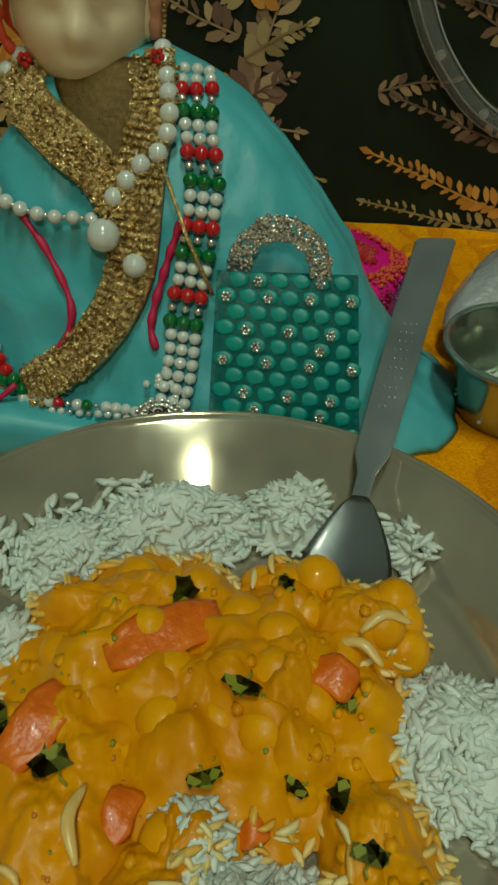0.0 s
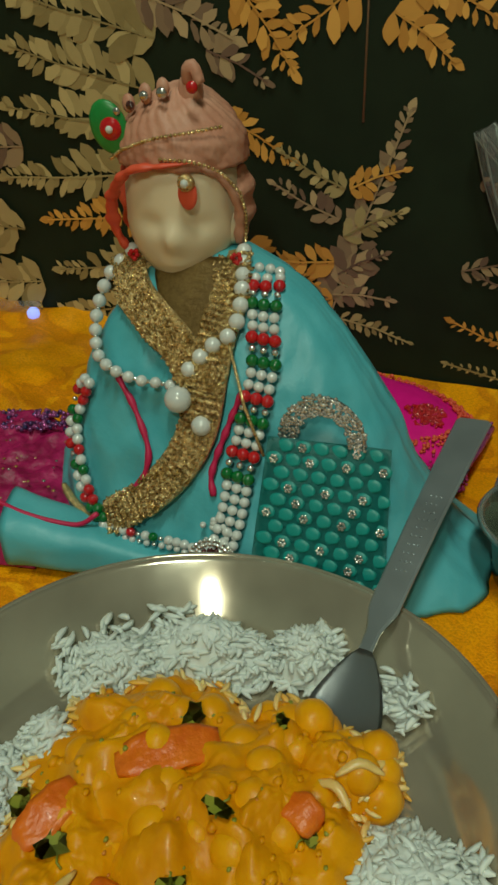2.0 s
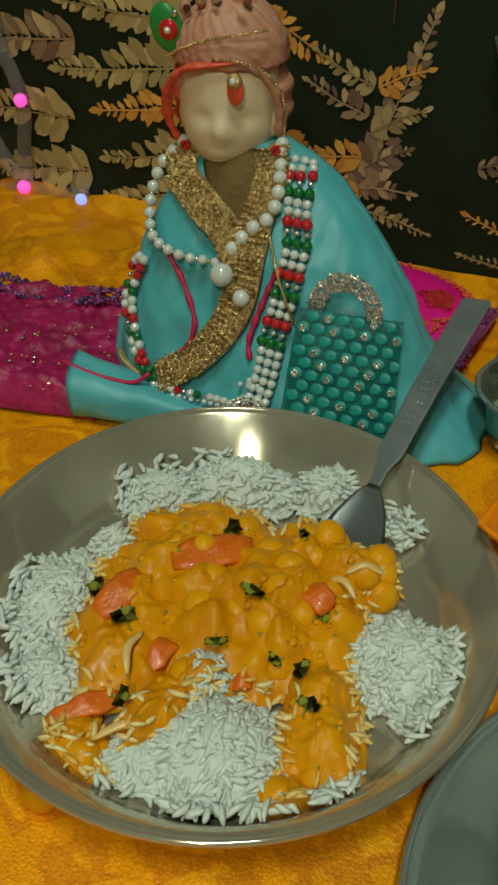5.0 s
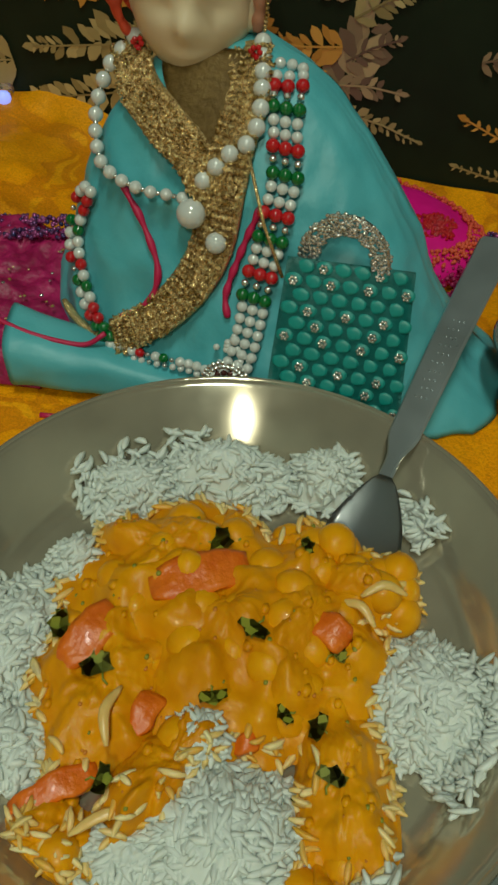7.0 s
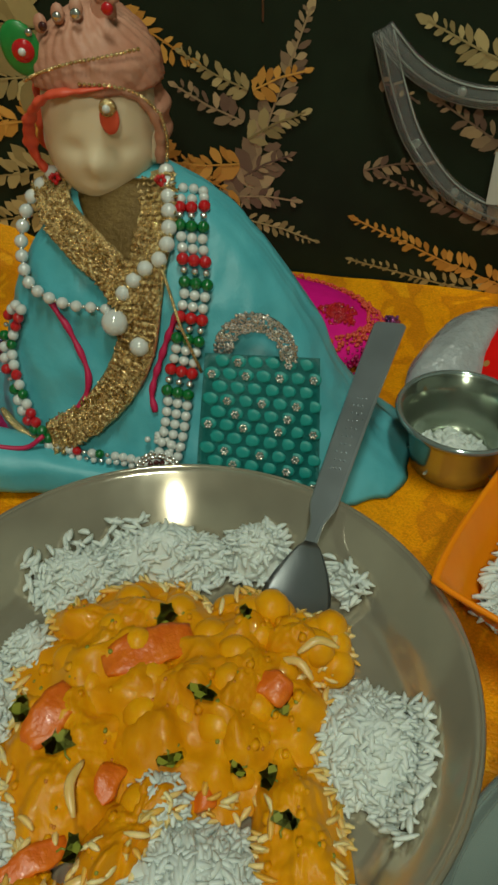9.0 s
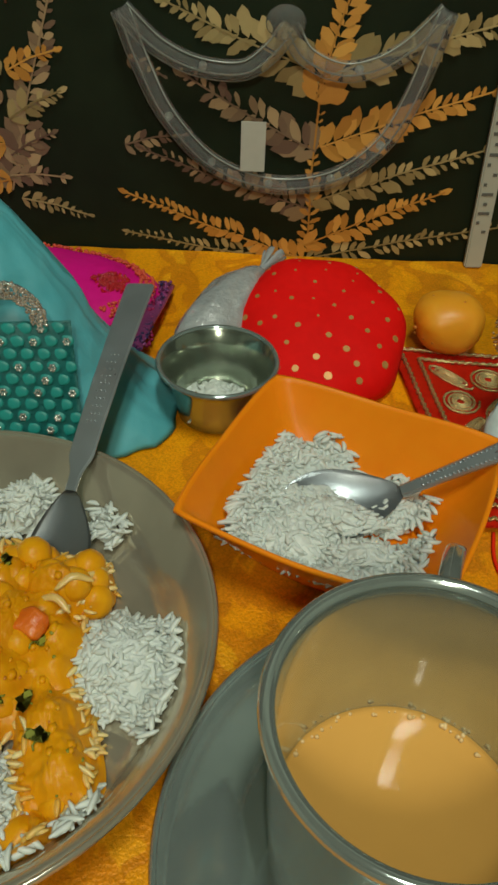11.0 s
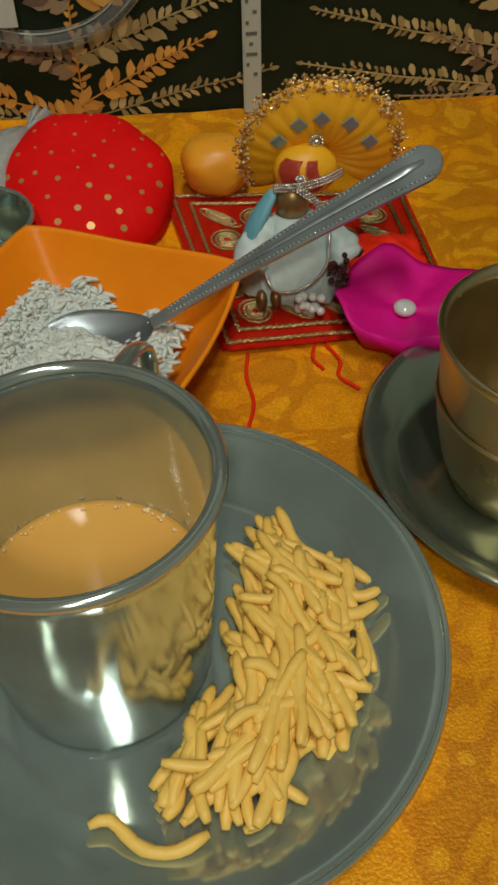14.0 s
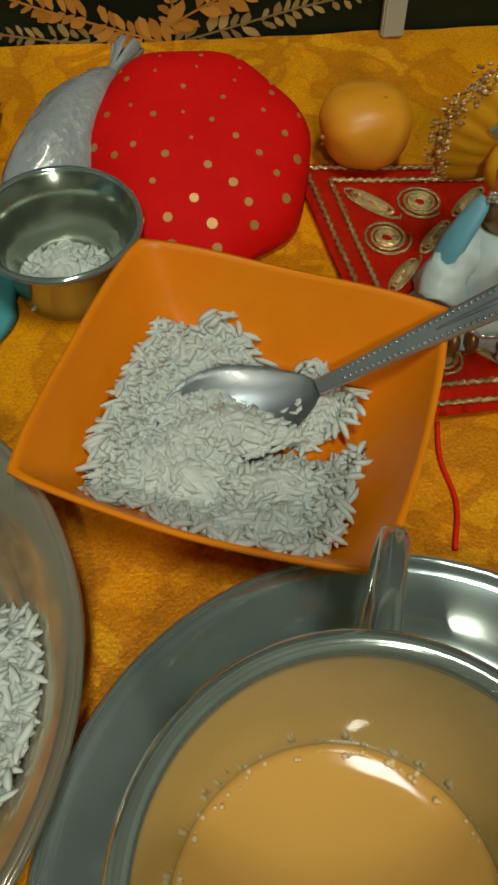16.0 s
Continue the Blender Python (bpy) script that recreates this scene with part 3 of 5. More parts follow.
def wedge(length, width, thick, curl):
    """A softened slice with rounded edges and a slight curl."""
    bm = bmesh.new()
    bmesh.ops.create_grid(bm, x_segments=10, y_segments=6, size=0.5)
    bmesh.ops.solidify(bm, geom=bm.faces[:], thickness=0.25)
    for v in bm.verts:
        u, w = v.co.x * 2, v.co.y * 2
        v.co = Vector((v.co.x * length, v.co.y * width * (1 - 0.45 * abs(u) ** 3), v.co.z / 0.25 * thick * (1 - 0.3 * abs(w) ** 3) + curl * (1 - u * u)))
        v.co += 1.3 * Vector((noise.noise(v.co * 0.2), noise.noise(v.co * 0.2 + Vector((5, 0, 0))), noise.noise(v.co * 0.2 + Vector((0, 5, 0)))))
    return bm


for x, y, z, ln, w, rz, ry in ((-43, -71, 19.0, 27, 12, 38, 4), (-64, -95, 14.5, 19, 10, 70, -8), (-58, -130, 11.5, 21, 6, 42, 0), (-7, -76, 18.5, 11, 8, -30, 6), (-44, -108, 16, 12, 6, 80, 0), (-19, -107, 15, 5, 4, 20, 0)):
    ob = part("tomato_piece", wedge(ln, w, 2.4, 2.0), M_TOMATO, curry, "cooked red tomato slice")
    ob.matrix_basis = at_mm(x, y, gravy_top(x, y) + 1.2, 8, ry, rz)


def herb_leaf(size, seed):
    r = random.Random(seed)
    bm = bmesh.new()
    for k in range(3):
        a = radians(-50 + 50 * k)
        way, side = Vector((math.cos(a), math.sin(a), 0.15)), Vector((-math.sin(a), math.cos(a), 0))
        row = [Vector((0, 0, 0))] + [way * size * t + side * s * size * 0.36 * r.uniform(0.7, 1.3) + Vector((0, 0, r.uniform(-0.1, 0.15))) for t, s in ((0.4, 1), (0.7, 1.2), (0.8, 0.5), (1, 0.1), (0.8, -0.6), (0.7, -1.1), (0.4, -1))]
        bm.faces.new([bm.verts.new(p) for p in row])
    tube(bm, [(0, 0, 0), (-size * 0.25, 0.4, -0.2), (-size * 0.5, -0.3, -0.6)], 0.3, 5)
    bmesh.ops.solidify(bm, geom=[f for f in bm.faces if len(f.verts) == 8], thickness=0.35)
    return bm


for n, (x, y, z, s, rz) in enumerate(((-44, -60, 22, 7, 10), (-57, -103, 19, 7, 130), (-24, -82, 21.5, 6, 250), (-5, -81, 19, 5, 60), (-72, -92, 15, 6, 200), (-66, -90, 17, 5, 20), (-30, -100, 17, 5, 300), (2, -112, 13, 5, 80), (-2, -100, 13.5, 5, 170), (-20, -54, 20, 4, 30), (-48, -127, 11.5, 5, 10), (-11, -98, 15, 4, 220))):
    ob = part("coriander_leaf", herb_leaf(s * 0.9, n), M_HERB, curry, "dark wilted coriander leaf")
    ob.matrix_basis = at_mm(x, y, gravy_top(x, y, z) + 1.0, 0, -4, rz)
for x, y, z, rz, ln in ((9, -57, 14, 62, 13), (4, -62, 14, 20, 12), (-2, -68, 18, 340, 12), (11, -50, 13, 95, 9), (-42, -134, 8, 30, 18), (-50, -112, 14, 100, 15)):
    bm = bmesh.new()
    tube(bm, curve_points([(-ln / 2, 0, 0), (0, 2.4, 1.6), (ln / 2, 0, 0)], 9), [0.5, 0.9, 1.2, 1.35, 1.35, 1.3, 1.15, 0.9, 0.4], 8, 0.5)
    ob = part("onion_strip", bm, M_ONION, curry, "soft pale onion strip")
    ob.matrix_basis = at_mm(x, y, gravy_top(x, y, z) + 1.2, 10, 0, rz)


for name, m, count, small, large in (("spice_fleck", M_BROWNSPOT, 70, 0.3, 0.7), ("gravy_crumb", M_GRAVY, 110, 0.8, 1.8), ("herb_fleck", M_HERB, 60, 0.35, 0.9)):
    bm = bmesh.new()
    for _ in range(count):
        x, y = FOOD.uniform(-76, 16), FOOD.uniform(-148, -34)
        hit = TOP.ray_cast(Vector((x, y, 80)), Vector((0, 0, -1)))[0]
        if hit:
            ball(bm, hit, FOOD.uniform(small, large), 1, (1, 1.3, 0.6))
    tagged(part(name, bm, m, curry), "", "", "", "stuff")


# rice grains soaked in gravy along the edge of the curry
bm = bmesh.new()
for _ in range(2600):
    x, y = FOOD.uniform(-82, 18), FOOD.uniform(-150, -28)
    hit = TOP.ray_cast(Vector((x, y, 80)), Vector((0, 0, -1)))[0]
    near = [TOP.ray_cast(Vector((x + dx, y + dy, 80)), Vector((0, 0, -1)))[0] for dx, dy in ((6, 0), (-6, 0), (0, 6), (0, -6))]
    if hit and not all(near):
        grains(bm, FOOD, 1, lambda r: (x, y, hit.z + r.uniform(-0.3, 0.9)), 6.0, 0.9)
tagged(part("stained_rice", bm, M_STAINED, curry, "rice grains soaked yellow with gravy"), kind="stuff")


def spoon(name, label, bowl_l, bowl_w, handle, w0, w1, thick, material, beaded, bend):
    """A spoon along +y: bowl behind the origin, neck at the origin, handle ahead."""
    ob = thing(name, label, "spoon")
    bm = bmesh.new()
    rows, cols = 22, 14
    grid = []
    for i in range(rows + 1):
        t = i / rows
        half = bowl_w / 2 * math.sin(math.pi * t ** 0.78) ** 0.75 * (i not in (0, rows)) + 0.05 + 2.0 * t ** 6
        row = []
        for k in range(cols + 1):
            u = 2 * k / cols - 1
            dip = -bowl_w * 0.12 * (1 - u * u) * math.sin(math.pi * t) ** 0.8
            row.append(bm.verts.new((u * half, -bowl_l * (1 - t), dip + 2.0 * t * t)))
        grid.append(row)
    for a, b in zip(grid, grid[1:]):
        for k in range(cols):
            bm.faces.new((a[k], a[k + 1], b[k + 1], b[k]))
    bmesh.ops.solidify(bm, geom=bm.faces[:], thickness=0.9)
    bmesh.ops.rotate(bm, verts=bm.verts[:], cent=(0, 0, 2), matrix=Matrix.Rotation(radians(bend), 3, "X"))
    part("bowl", bm, material, ob)
    bm = bmesh.new()
    n = 60
    pts, rad = [], []
    for k in range(n + 1):
        t = 1 - (1 - k / n) ** 1.9 if beaded else (k / n * 0.5 if k < 30 else 1 - 0.5 * ((n - k) / 30) ** 1.9)
        pts.append((0, handle * t, 2.0 + 1.5 * math.sin(math.pi * t)))
        step = max(0.0, min(1.0, (t - 0.06) / 0.10))
        w = w0 + (w1 - w0) * (t ** 1.3 if beaded else 0.62 * step * step * (3 - 2 * step) + 0.38 * t)
        rim = max(0.0, (t - 0.93) / 0.07) if beaded else max(0.0, (t - 0.985) / 0.015) * 0.5
        rad.append(max(0.8, w / 2 * math.sqrt(max(0.0, 1 - rim * rim * 0.98))))
    rings = []
    for (x, y, z), r in zip(pts, rad):
        e = min(0.7, thick * 0.4)
        prof = [(-r, -thick / 2 + e), (-r + e, -thick / 2), (r - e, -thick / 2), (r, -thick / 2 + e), (r, thick / 2 - e), (r - e, thick / 2), (-r + e, thick / 2), (-r, thick / 2 - e)]
        rings.append([bm.verts.new((x + a, y, z + b)) for a, b in prof])
    for a, b in zip(rings, rings[1:]):
        for k in range(8):
            bm.faces.new((a[k], a[(k + 1) % 8], b[(k + 1) % 8], b[k]))
    bm.faces.new(rings[0]), bm.faces.new(rings[-1])
    bar = part("handle", bm, material, ob, "", False)
    if beaded:
        bm = bmesh.new()
        for s in (1, -1):
            for k in range(5, 72):
                t = k / 72
                w = (w0 + (w1 - w0) * t ** 1.3) / 2 - 1.3
                if w > 0.6 and t < 0.96:
                    ball(bm, (s * w, handle * t, 2.0 + 1.5 * math.sin(math.pi * t) + thick / 2), 0.6, 1)
        part("beaded_edge", bm, material, bar)
        bm = bmesh.new()
        tube(bm, [(0, handle * t, 2.3 + 1.5 * math.sin(math.pi * t) + thick / 2) for t in (0.3, 0.45, 0.6, 0.75, 0.88, 0.95)], [0.3, 0.8, 1.2, 1.7, 2.1, 0.8], 8, 0.4)
        part("raised_panel", bm, material, bar)
    else:
        bm = bmesh.new()
        for k in range(10):
            t = 0.30 + 0.035 * k
            for s in (-1.6, 0, 1.6):
                ball(bm, (s + 0.5 * (k % 2), handle * t, 2.0 + 1.5 * math.sin(math.pi * t) + thick / 2), 0.42, 1)
        part("stamped_dots", bm, material, bar)
    return ob


def lay(ob, neck, end, roll=0.0):
    """Places a spoon with its neck and handle end at two points."""
    a, b = Vector(neck) * MM, Vector(end) * MM
    turn = (b - a).to_track_quat("Y", "Z").to_matrix().to_4x4()
    ob.matrix_world = Matrix.Translation(a) @ turn @ pose(0, 0, 0, 0, roll, 0)


lay(spoon("serving_spoon", "flat-handled steel spoon standing in the chickpea curry", 36, 24, 88, 4.4, 12.2, 1.6, M_SPOON, False, 8), (-3, -24, 17.5), (13, 55, 50), -12)

# ---------------------------------------------------------------- mug, snack plate and noodles
NX, NY = 110.4, -136.7
snack_plate = thing("snack_plate", "satin steel plate holding the mug and fried noodles", "plate", NX, NY, -1)
part("dish", lathe([(0, 0.2), (50, 0.2), (56, 0.6), (62, 4), (71.5, 9.6), (74.2, 10.6), (74.6, 11.6), (73.2, 12.2), (70.4, 11.2), (61, 5.6), (55, 2.2), (49, 1.6), (0, 1.6)], 96), M_STEEL, snack_plate)
part("rolled_rim", lathe([(73.0, 10.6), (74.4, 9.8), (75.5, 11.0), (74.8, 12.5), (73.4, 12.4), (73.0, 10.6)], 96), M_STEEL, snack_plate)

mug = thing("tea_mug", "satin steel mug of milky tea with a strap handle", "mug", 92.8, -138.6, 0.8)
part("body", lathe([(0, 0), (25, 0), (27.5, 1.2), (28.4, 4), (30.5, 40), (31.6, 70), (32.3, 76.0), (33.0, 77.2), (32.6, 78.2), (31.2, 77.8), (30.6, 74), (29.6, 40), (27.2, 5), (25, 2), (0, 2)], 96), M_MUG, mug)
part("rolled_rim", lathe([(30.6, 77.0), (31.2, 75.9), (32.6, 75.3), (33.8, 76.1), (34.1, 77.4), (33.4, 78.4), (32.2, 78.7), (31.1, 78.2), (30.6, 77.0)], 96), M_MUG, mug)
part("tea", lathe([(0, 30.4), (20, 30.4), (27.3, 30.6), (29.0, 31.3), (29.0, 26), (0, 26)], 72), M_TEA, mug, "milky brown tea")
bm = bmesh.new()
for k in range(40):
    a = FOOD.gauss(1.6, 1.0)
    r = FOOD.uniform(26.6, 28.6)
    ball(bm, (r * math.cos(a), r * math.sin(a), 30.9), FOOD.uniform(0.25, 0.8), 1)
tagged(part("froth", bm, M_FROTH, mug), "small froth bubbles", "", "", "stuff")
bm = bmesh.new()
tube(bm, curve_points([(8, 30, 66), (12, 44, 67), (17, 57, 60), (17.5, 58, 44), (14, 48, 26), (8.5, 29, 20)], 30), 1.5, 12, 1.8, True, (1, -0.3, 0))
part("handle", bm, M_MUG, mug)

noodles = thing("fried_noodles", "heap of yellow fried gram-flour noodle sticks on the plate", "snack")
HEAP = [(131, -104), (143, -101), (155, -113), (167, -126), (165, -141), (162, -155), (156, -166), (145, -178), (137, -188), (120, -190), (103, -182), (105, -173), (124, -150), (129, -126)]


def heap_depth(x, y):
    """How far inside the heap's outline a place lies, below nought outside it."""
    best, inside = 1e9, False
    for (ax, ay), (bx, by) in zip(HEAP, HEAP[1:] + HEAP[:1]):
        u = max(0.0, min(1.0, ((x - ax) * (bx - ax) + (y - ay) * (by - ay)) / ((bx - ax) ** 2 + (by - ay) ** 2)))
        best = min(best, math.hypot(x - ax - u * (bx - ax), y - ay - u * (by - ay)))
        if (ay > y) != (by > y) and x < ax + (y - ay) * (bx - ax) / (by - ay):
            inside = not inside
    return best if inside else -best


bm = bmesh.new()
mound(bm, 144, -143, 13, 32, 1.2, 8, 63, 4, 2.0, 10, 30, 0.2)
part("core", bm, M_NOODLE, noodles)
NOOD = random.Random(5)


def stick(ctrl, r):
    bm = bmesh.new()
    pts = curve_points(ctrl, 13)
    tube(bm, pts, [r * (0.6 if k in (0, 12) else 0.9 if k in (1, 11) else NOOD.uniform(0.92, 1.08)) for k in range(13)], 9, NOOD.uniform(0.7, 0.95))
    return bm


laid = 0
while laid < 175:
    x, y = NOOD.uniform(100, 168), NOOD.uniform(-191, -101)
    rz, ln = NOOD.gauss(radians(118 if y > -160 else 62), 0.5), NOOD.uniform(6, 15)
    d = Vector((math.cos(rz), math.sin(rz), NOOD.uniform(-0.14, 0.14)))
    inner = min(heap_depth(x, y), heap_depth(x + d.x * ln, y + d.y * ln) + 3, heap_depth(x - d.x * ln, y - d.y * ln) + 3)
    if inner < 0.5:
        continue
    z = 3.0 + 0.62 * min(heap_depth(x, y), 15) + NOOD.uniform(-2.2, 1.0)
    s, s2 = (Vector((-d.y, d.x, NOOD.uniform(-0.3, 0.3))) * NOOD.gauss(0, 1.0) for _ in range(2))
    c = Vector((x, y, max(z, 3.4)))
    part("noodle_stick", stick([c - d * ln, c - d * ln * 0.4 + s, c + d * ln * 0.4 + s2, c + d * ln], NOOD.uniform(1.4, 1.95)), M_NOODLE, noodles)
    laid += 1
for ctrl in (((88, -185, 4), (93, -184, 3.6), (100, -191, 3.2), (108, -193, 3.6), (116, -190, 4)), ((120, -190, 5), (122, -182, 6), (132, -181, 6), (140, -186, 5)), ((103, -178, 4), (110, -172, 5), (120, -166, 7)), ((104, -183, 3.6), (112, -177, 5), (124, -172, 7)), ((157, -128, 6), (164, -132, 6), (170, -131, 7))):
    part("noodle_stick", stick(ctrl, 1.7), M_NOODLE, noodles)

# ---------------------------------------------------------------- the brass-toned set beyond the mug
side_plate = thing("side_plate", "dark aged steel plate under a brass-toned cup", "plate", 237, -87, 0.4)
part("dish", lathe([(0, 0.2), (42, 0.2), (48.5, 0.8), (51, 3), (58.6, 10.2), (61.4, 11.2), (61.9, 12.4), (60.2, 13), (57.0, 11.6), (50, 4.8), (47.5, 2.2), (42, 1.6), (0, 1.6)], 80), M_DARKSTEEL, side_plate)
side_cup = thing("brass_toned_cup", "brass-toned steel cup standing on the dark plate", "cup", 224, -92, 2.2)
part("body", lathe([(0, 0), (18, 0), (21, 2), (26, 14), (29.5, 28), (31.5, 46), (33.6, 58), (34.6, 61), (33.6, 62), (31.8, 58), (29.9, 46), (27.6, 28), (23.6, 12), (18, 3), (0, 2.4)], 72), M_CUP, side_cup)
part("band", lathe([(30.2, 36), (31.4, 36.6), (31.7, 38), (30.8, 38.8), (30.2, 36)], 72), M_CUP, side_cup)

# ---------------------------------------------------------------- the orange bowl
CORNERS = [Vector((66, 31)), Vector((146, -3)), Vector((113, -76)), Vector((33, -42))]
BC = sum(CORNERS, Vector((0, 0))) / 4


def square_ring(scale, z, sharp, n=80):
    """A rounded square ring through the bowl's four corners, its sides a little bowed."""
    ax, ay = (CORNERS[1] - CORNERS[3]) / 2, (CORNERS[0] - CORNERS[2]) / 2
    out = []
    for k in range(n):
        a = 2 * math.pi * k / n
        c, s = math.cos(a), math.sin(a)
        m = (abs(c) ** sharp + abs(s) ** sharp) ** (-1 / sharp)
        lift = 2.2 * (abs(c) ** 6 + abs(s) ** 6) * (scale > 0.8)
        p = BC + (ax * c + ay * s) * m * scale
        out.append(Vector((p.x, p.y, z + lift)))
    return out


bowl = thing("square_bowl", "orange plastic square bowl with flared corners, half full of rice", "bowl")
bm = bmesh.new()
rings = [[bm.verts.new(p) for p in square_ring(sc, z, sh)] for sc, z, sh in ((0.50, 0, 1.6), (0.53, 0.3, 1.5), (0.64, 6, 1.35), (0.82, 16, 1.2), (0.97, 25.4, 1.12), (1.0, 26.6, 1.12), (1.0, 28.0, 1.12), (0.975, 28.2, 1.12), (0.95, 26.6, 1.14), (0.80, 17, 1.22), (0.61, 6.8, 1.38), (0.50, 2.6, 1.6))]
for a, b in zip(rings, rings[1:]):
    for k in range(len(a)):
        j = (k + 1) % len(a)
        bm.faces.new((a[k], a[j], b[j], b[k]))
bm.faces.new(rings[0]), bm.faces.new(rings[-1])
part("shell", bm, M_ORANGE, bowl)


def bowl_reach(x, y):
    ax, ay = (CORNERS[1] - CORNERS[3]) / 2, (CORNERS[0] - CORNERS[2]) / 2
    p = Vector((x, y)) - BC
    return (abs(p.dot(ax) / ax.length_squared) ** 1.14 + abs(p.dot(ay) / ay.length_squared) ** 1.14) ** (1 / 1.14)


def bowl_bed(x, y):
    return float(np.interp(bowl_reach(x, y), (0.44, 0.58, 0.77, 0.93), (2.6, 7.0, 17.4, 26.8)))


def in_bowl(x, y):
    return bowl_reach(x, y) < 0.76


rice_heap("white boiled rice inside the orange bowl", [(78, -16, 26, 21, 2.6, 9, 60), (70, -30, 22, 15, 3, 9, -10), (96, -40, 20, 11, 3, 10, -12), (78, 4, 16, 10, 3, 10, 10), (108, -14, 14, 12, 3, 7, 0), (54, -34, 14, 12, 4, 8, 0), (66, -6, 14, 16, 4, 8, 0), (90, -52, 24, 9, 4, 9, -14), (112, -44, 12, 10, 4, 8, 0), (84, -22, 19, 8, 8, 7, -4), (72, -14, 10, 9, 6, 7, 0)], 77, 0.9, in_bowl, 6.6, lambda x, y: (x, y) if in_bowl(x, y) else (BC.x + (x - BC.x) * 0.8, BC.y + (y - BC.y) * 0.8), bowl_bed)
lay(spoon("beaded_spoon", "steel spoon with a beaded handle resting in the orange bowl", 46, 29, 116, 4.5, 15.5, 2.6, M_SPOON, True, -28), (112, -12, 11.5), (211, -6, 68), 20)

# ---------------------------------------------------------------- the large idol and its dress
# height, outer x at both sides, front y and back y of the cloak
CLOAK = np.array([(0, -136, 29, 2, 92), (10, -138, 14, 4, 90), (22, -137, 4, 9, 86), (36, -132, -4, 15, 80), (52, -127, -12, 22, 76), (66, -122, -22, 26, 74),
                  (78, -115, -32, 32, 73), (88, -107, -43, 39, 73), (95, -100, -54, 46, 73), (101, -94, -70, 54, 72)], float)


def section(z):
    x0, x1, y0, y1 = (float(np.interp(z, CLOAK[:, 0], CLOAK[:, k])) for k in range(1, 5))
    return (x0 + x1) / 2, (x1 - x0) / 2, (y0 + y1) / 2, (y1 - y0) / 2


def front(x, z, out=0.0):
    """The point of the cloak's front at x and z, held off by out."""
    cx, rx, cy, ry = section(max(0.0, min(101.0, z)))
    u = min(abs((x - cx) / rx), 0.98)
    return Vector((x, cy - ry * (1 - u ** 2.6) ** (1 / 2.6) - out, z))


cloak = thing("idol_cloak", "aqua satin cloak with magenta piping on the seated idol", "cloak")
bm = bmesh.new()
rings = []
for i in range(61):
    z = 101 * i / 60
    cx, rx, cy, ry = section(z)
    ring = []
    for k in range(160):
        a = 2 * math.pi * k / 160
        c, s = math.cos(a), math.sin(a)
        m = (abs(c) ** 2.6 + abs(s) ** 2.6) ** (-1 / 2.6)
        fold = 1 - 0.016 * (1 - z / 130) * max(0.0, math.sin(a * 13 + 0.05 * z + 2 * math.sin(a * 3))) - 0.05 * max(0.0, noise.noise((c * 3.4, s * 3.4, z * 0.035))) ** 1.2
        x, y = cx + rx * c * m * fold, cy + ry * s * m * fold
        crease = abs(noise.noise((x * 0.045 + z * 0.02, y * 0.03, z * 0.022 + 4))) + 0.5 * abs(noise.noise((x * 0.1 - z * 0.05, y * 0.05, z * 0.05)))
        y += 5.0 * crease * (s < 0.3) * min(1.0, (101 - z) / 15)
        ring.append(bm.verts.new((x, y, z)))
    rings.append(ring)
for a, b in zip(rings, rings[1:]):
    for k in range(160):
        j = (k + 1) % 160
        bm.faces.new((a[k], a[j], b[j], b[k]))
bm.faces.new(rings[-1]), bm.faces.new(rings[0])
part("robe", bm, M_AQUA, cloak)
bm = bmesh.new()
rings = []
for k in range(33):
    t = k / 32
    x, mid = -54 - 82 * t, 5 + 3 * math.sin(2.6 * t) - 5 * t
    deep, tall = 5 + 7.5 * t, 4.5 + 6.5 * t ** 1.2
    ring = []
    for j in range(40):
        a = 2 * math.pi * j / 40
        c, s = math.cos(a), math.sin(a)
        m = (abs(c) ** 3 + abs(s) ** 3) ** (-1 / 3)
        y, z = mid + deep * c * m, tall + tall * s * m
        soft = noise.noise((x * 0.05, y * 0.06, z * 0.05)) + 0.5 * noise.noise((x * 0.12, y * 0.1, z * 0.16))
        ring.append(bm.verts.new((x - 0.30 * (y - mid) * t - 0.10 * z * t, y + 1.4 * soft, max(0.2, z + 1.0 * soft * (z > 3)))))
    rings.append(ring)
inner = [bm.verts.new(Vector((-120, 4, 9)).lerp(v.co, 0.55)) for v in rings[-1]]
rings.append(inner)
for a, b in zip(rings, rings[1:]):
    for j in range(40):
        bm.faces.new((a[j], a[(j + 1) % 40], b[(j + 1) % 40], b[j]))
bm.faces.new(rings[0]), bm.faces.new(inner)
part("sleeve", bm, M_AQUA, cloak)
bm = bmesh.new()
tube(bm, curve_points([(-118, -20.5, 3.6), (-104, -16, 2.2), (-84, -8, 2.0), (-66, -2, 2)], 20), 0.9, 8)
part("sleeve_piping", bm, M_PIPING, cloak, "magenta piping")
bm = bmesh.new()
tube(bm, curve_points([(-142, 0, 22.5), (-131, -1, 20.5), (-120, 0, 18.6), (-110, 2, 18), (-104, 5, 22)], 20), 0.9, 8)
part("sleeve_piping", bm, M_PIPING, cloak, "magenta piping")
for line in (((-105, 66), (-101, 61), (-96, 55), (-89, 42), (-92, 31), (-102, 24)), ((-58, 66), (-62, 54), (-65.5, 40), (-64, 33))):
    bm = bmesh.new()
    tube(bm, curve_points([front(x, z, 0.6) for x, z in line], 40), [1.1 + 0.25 * math.sin(k * 0.9) for k in range(40)], 8)
    part("front_piping", bm, M_PIPING, cloak, "magenta piping")
bm = bmesh.new()
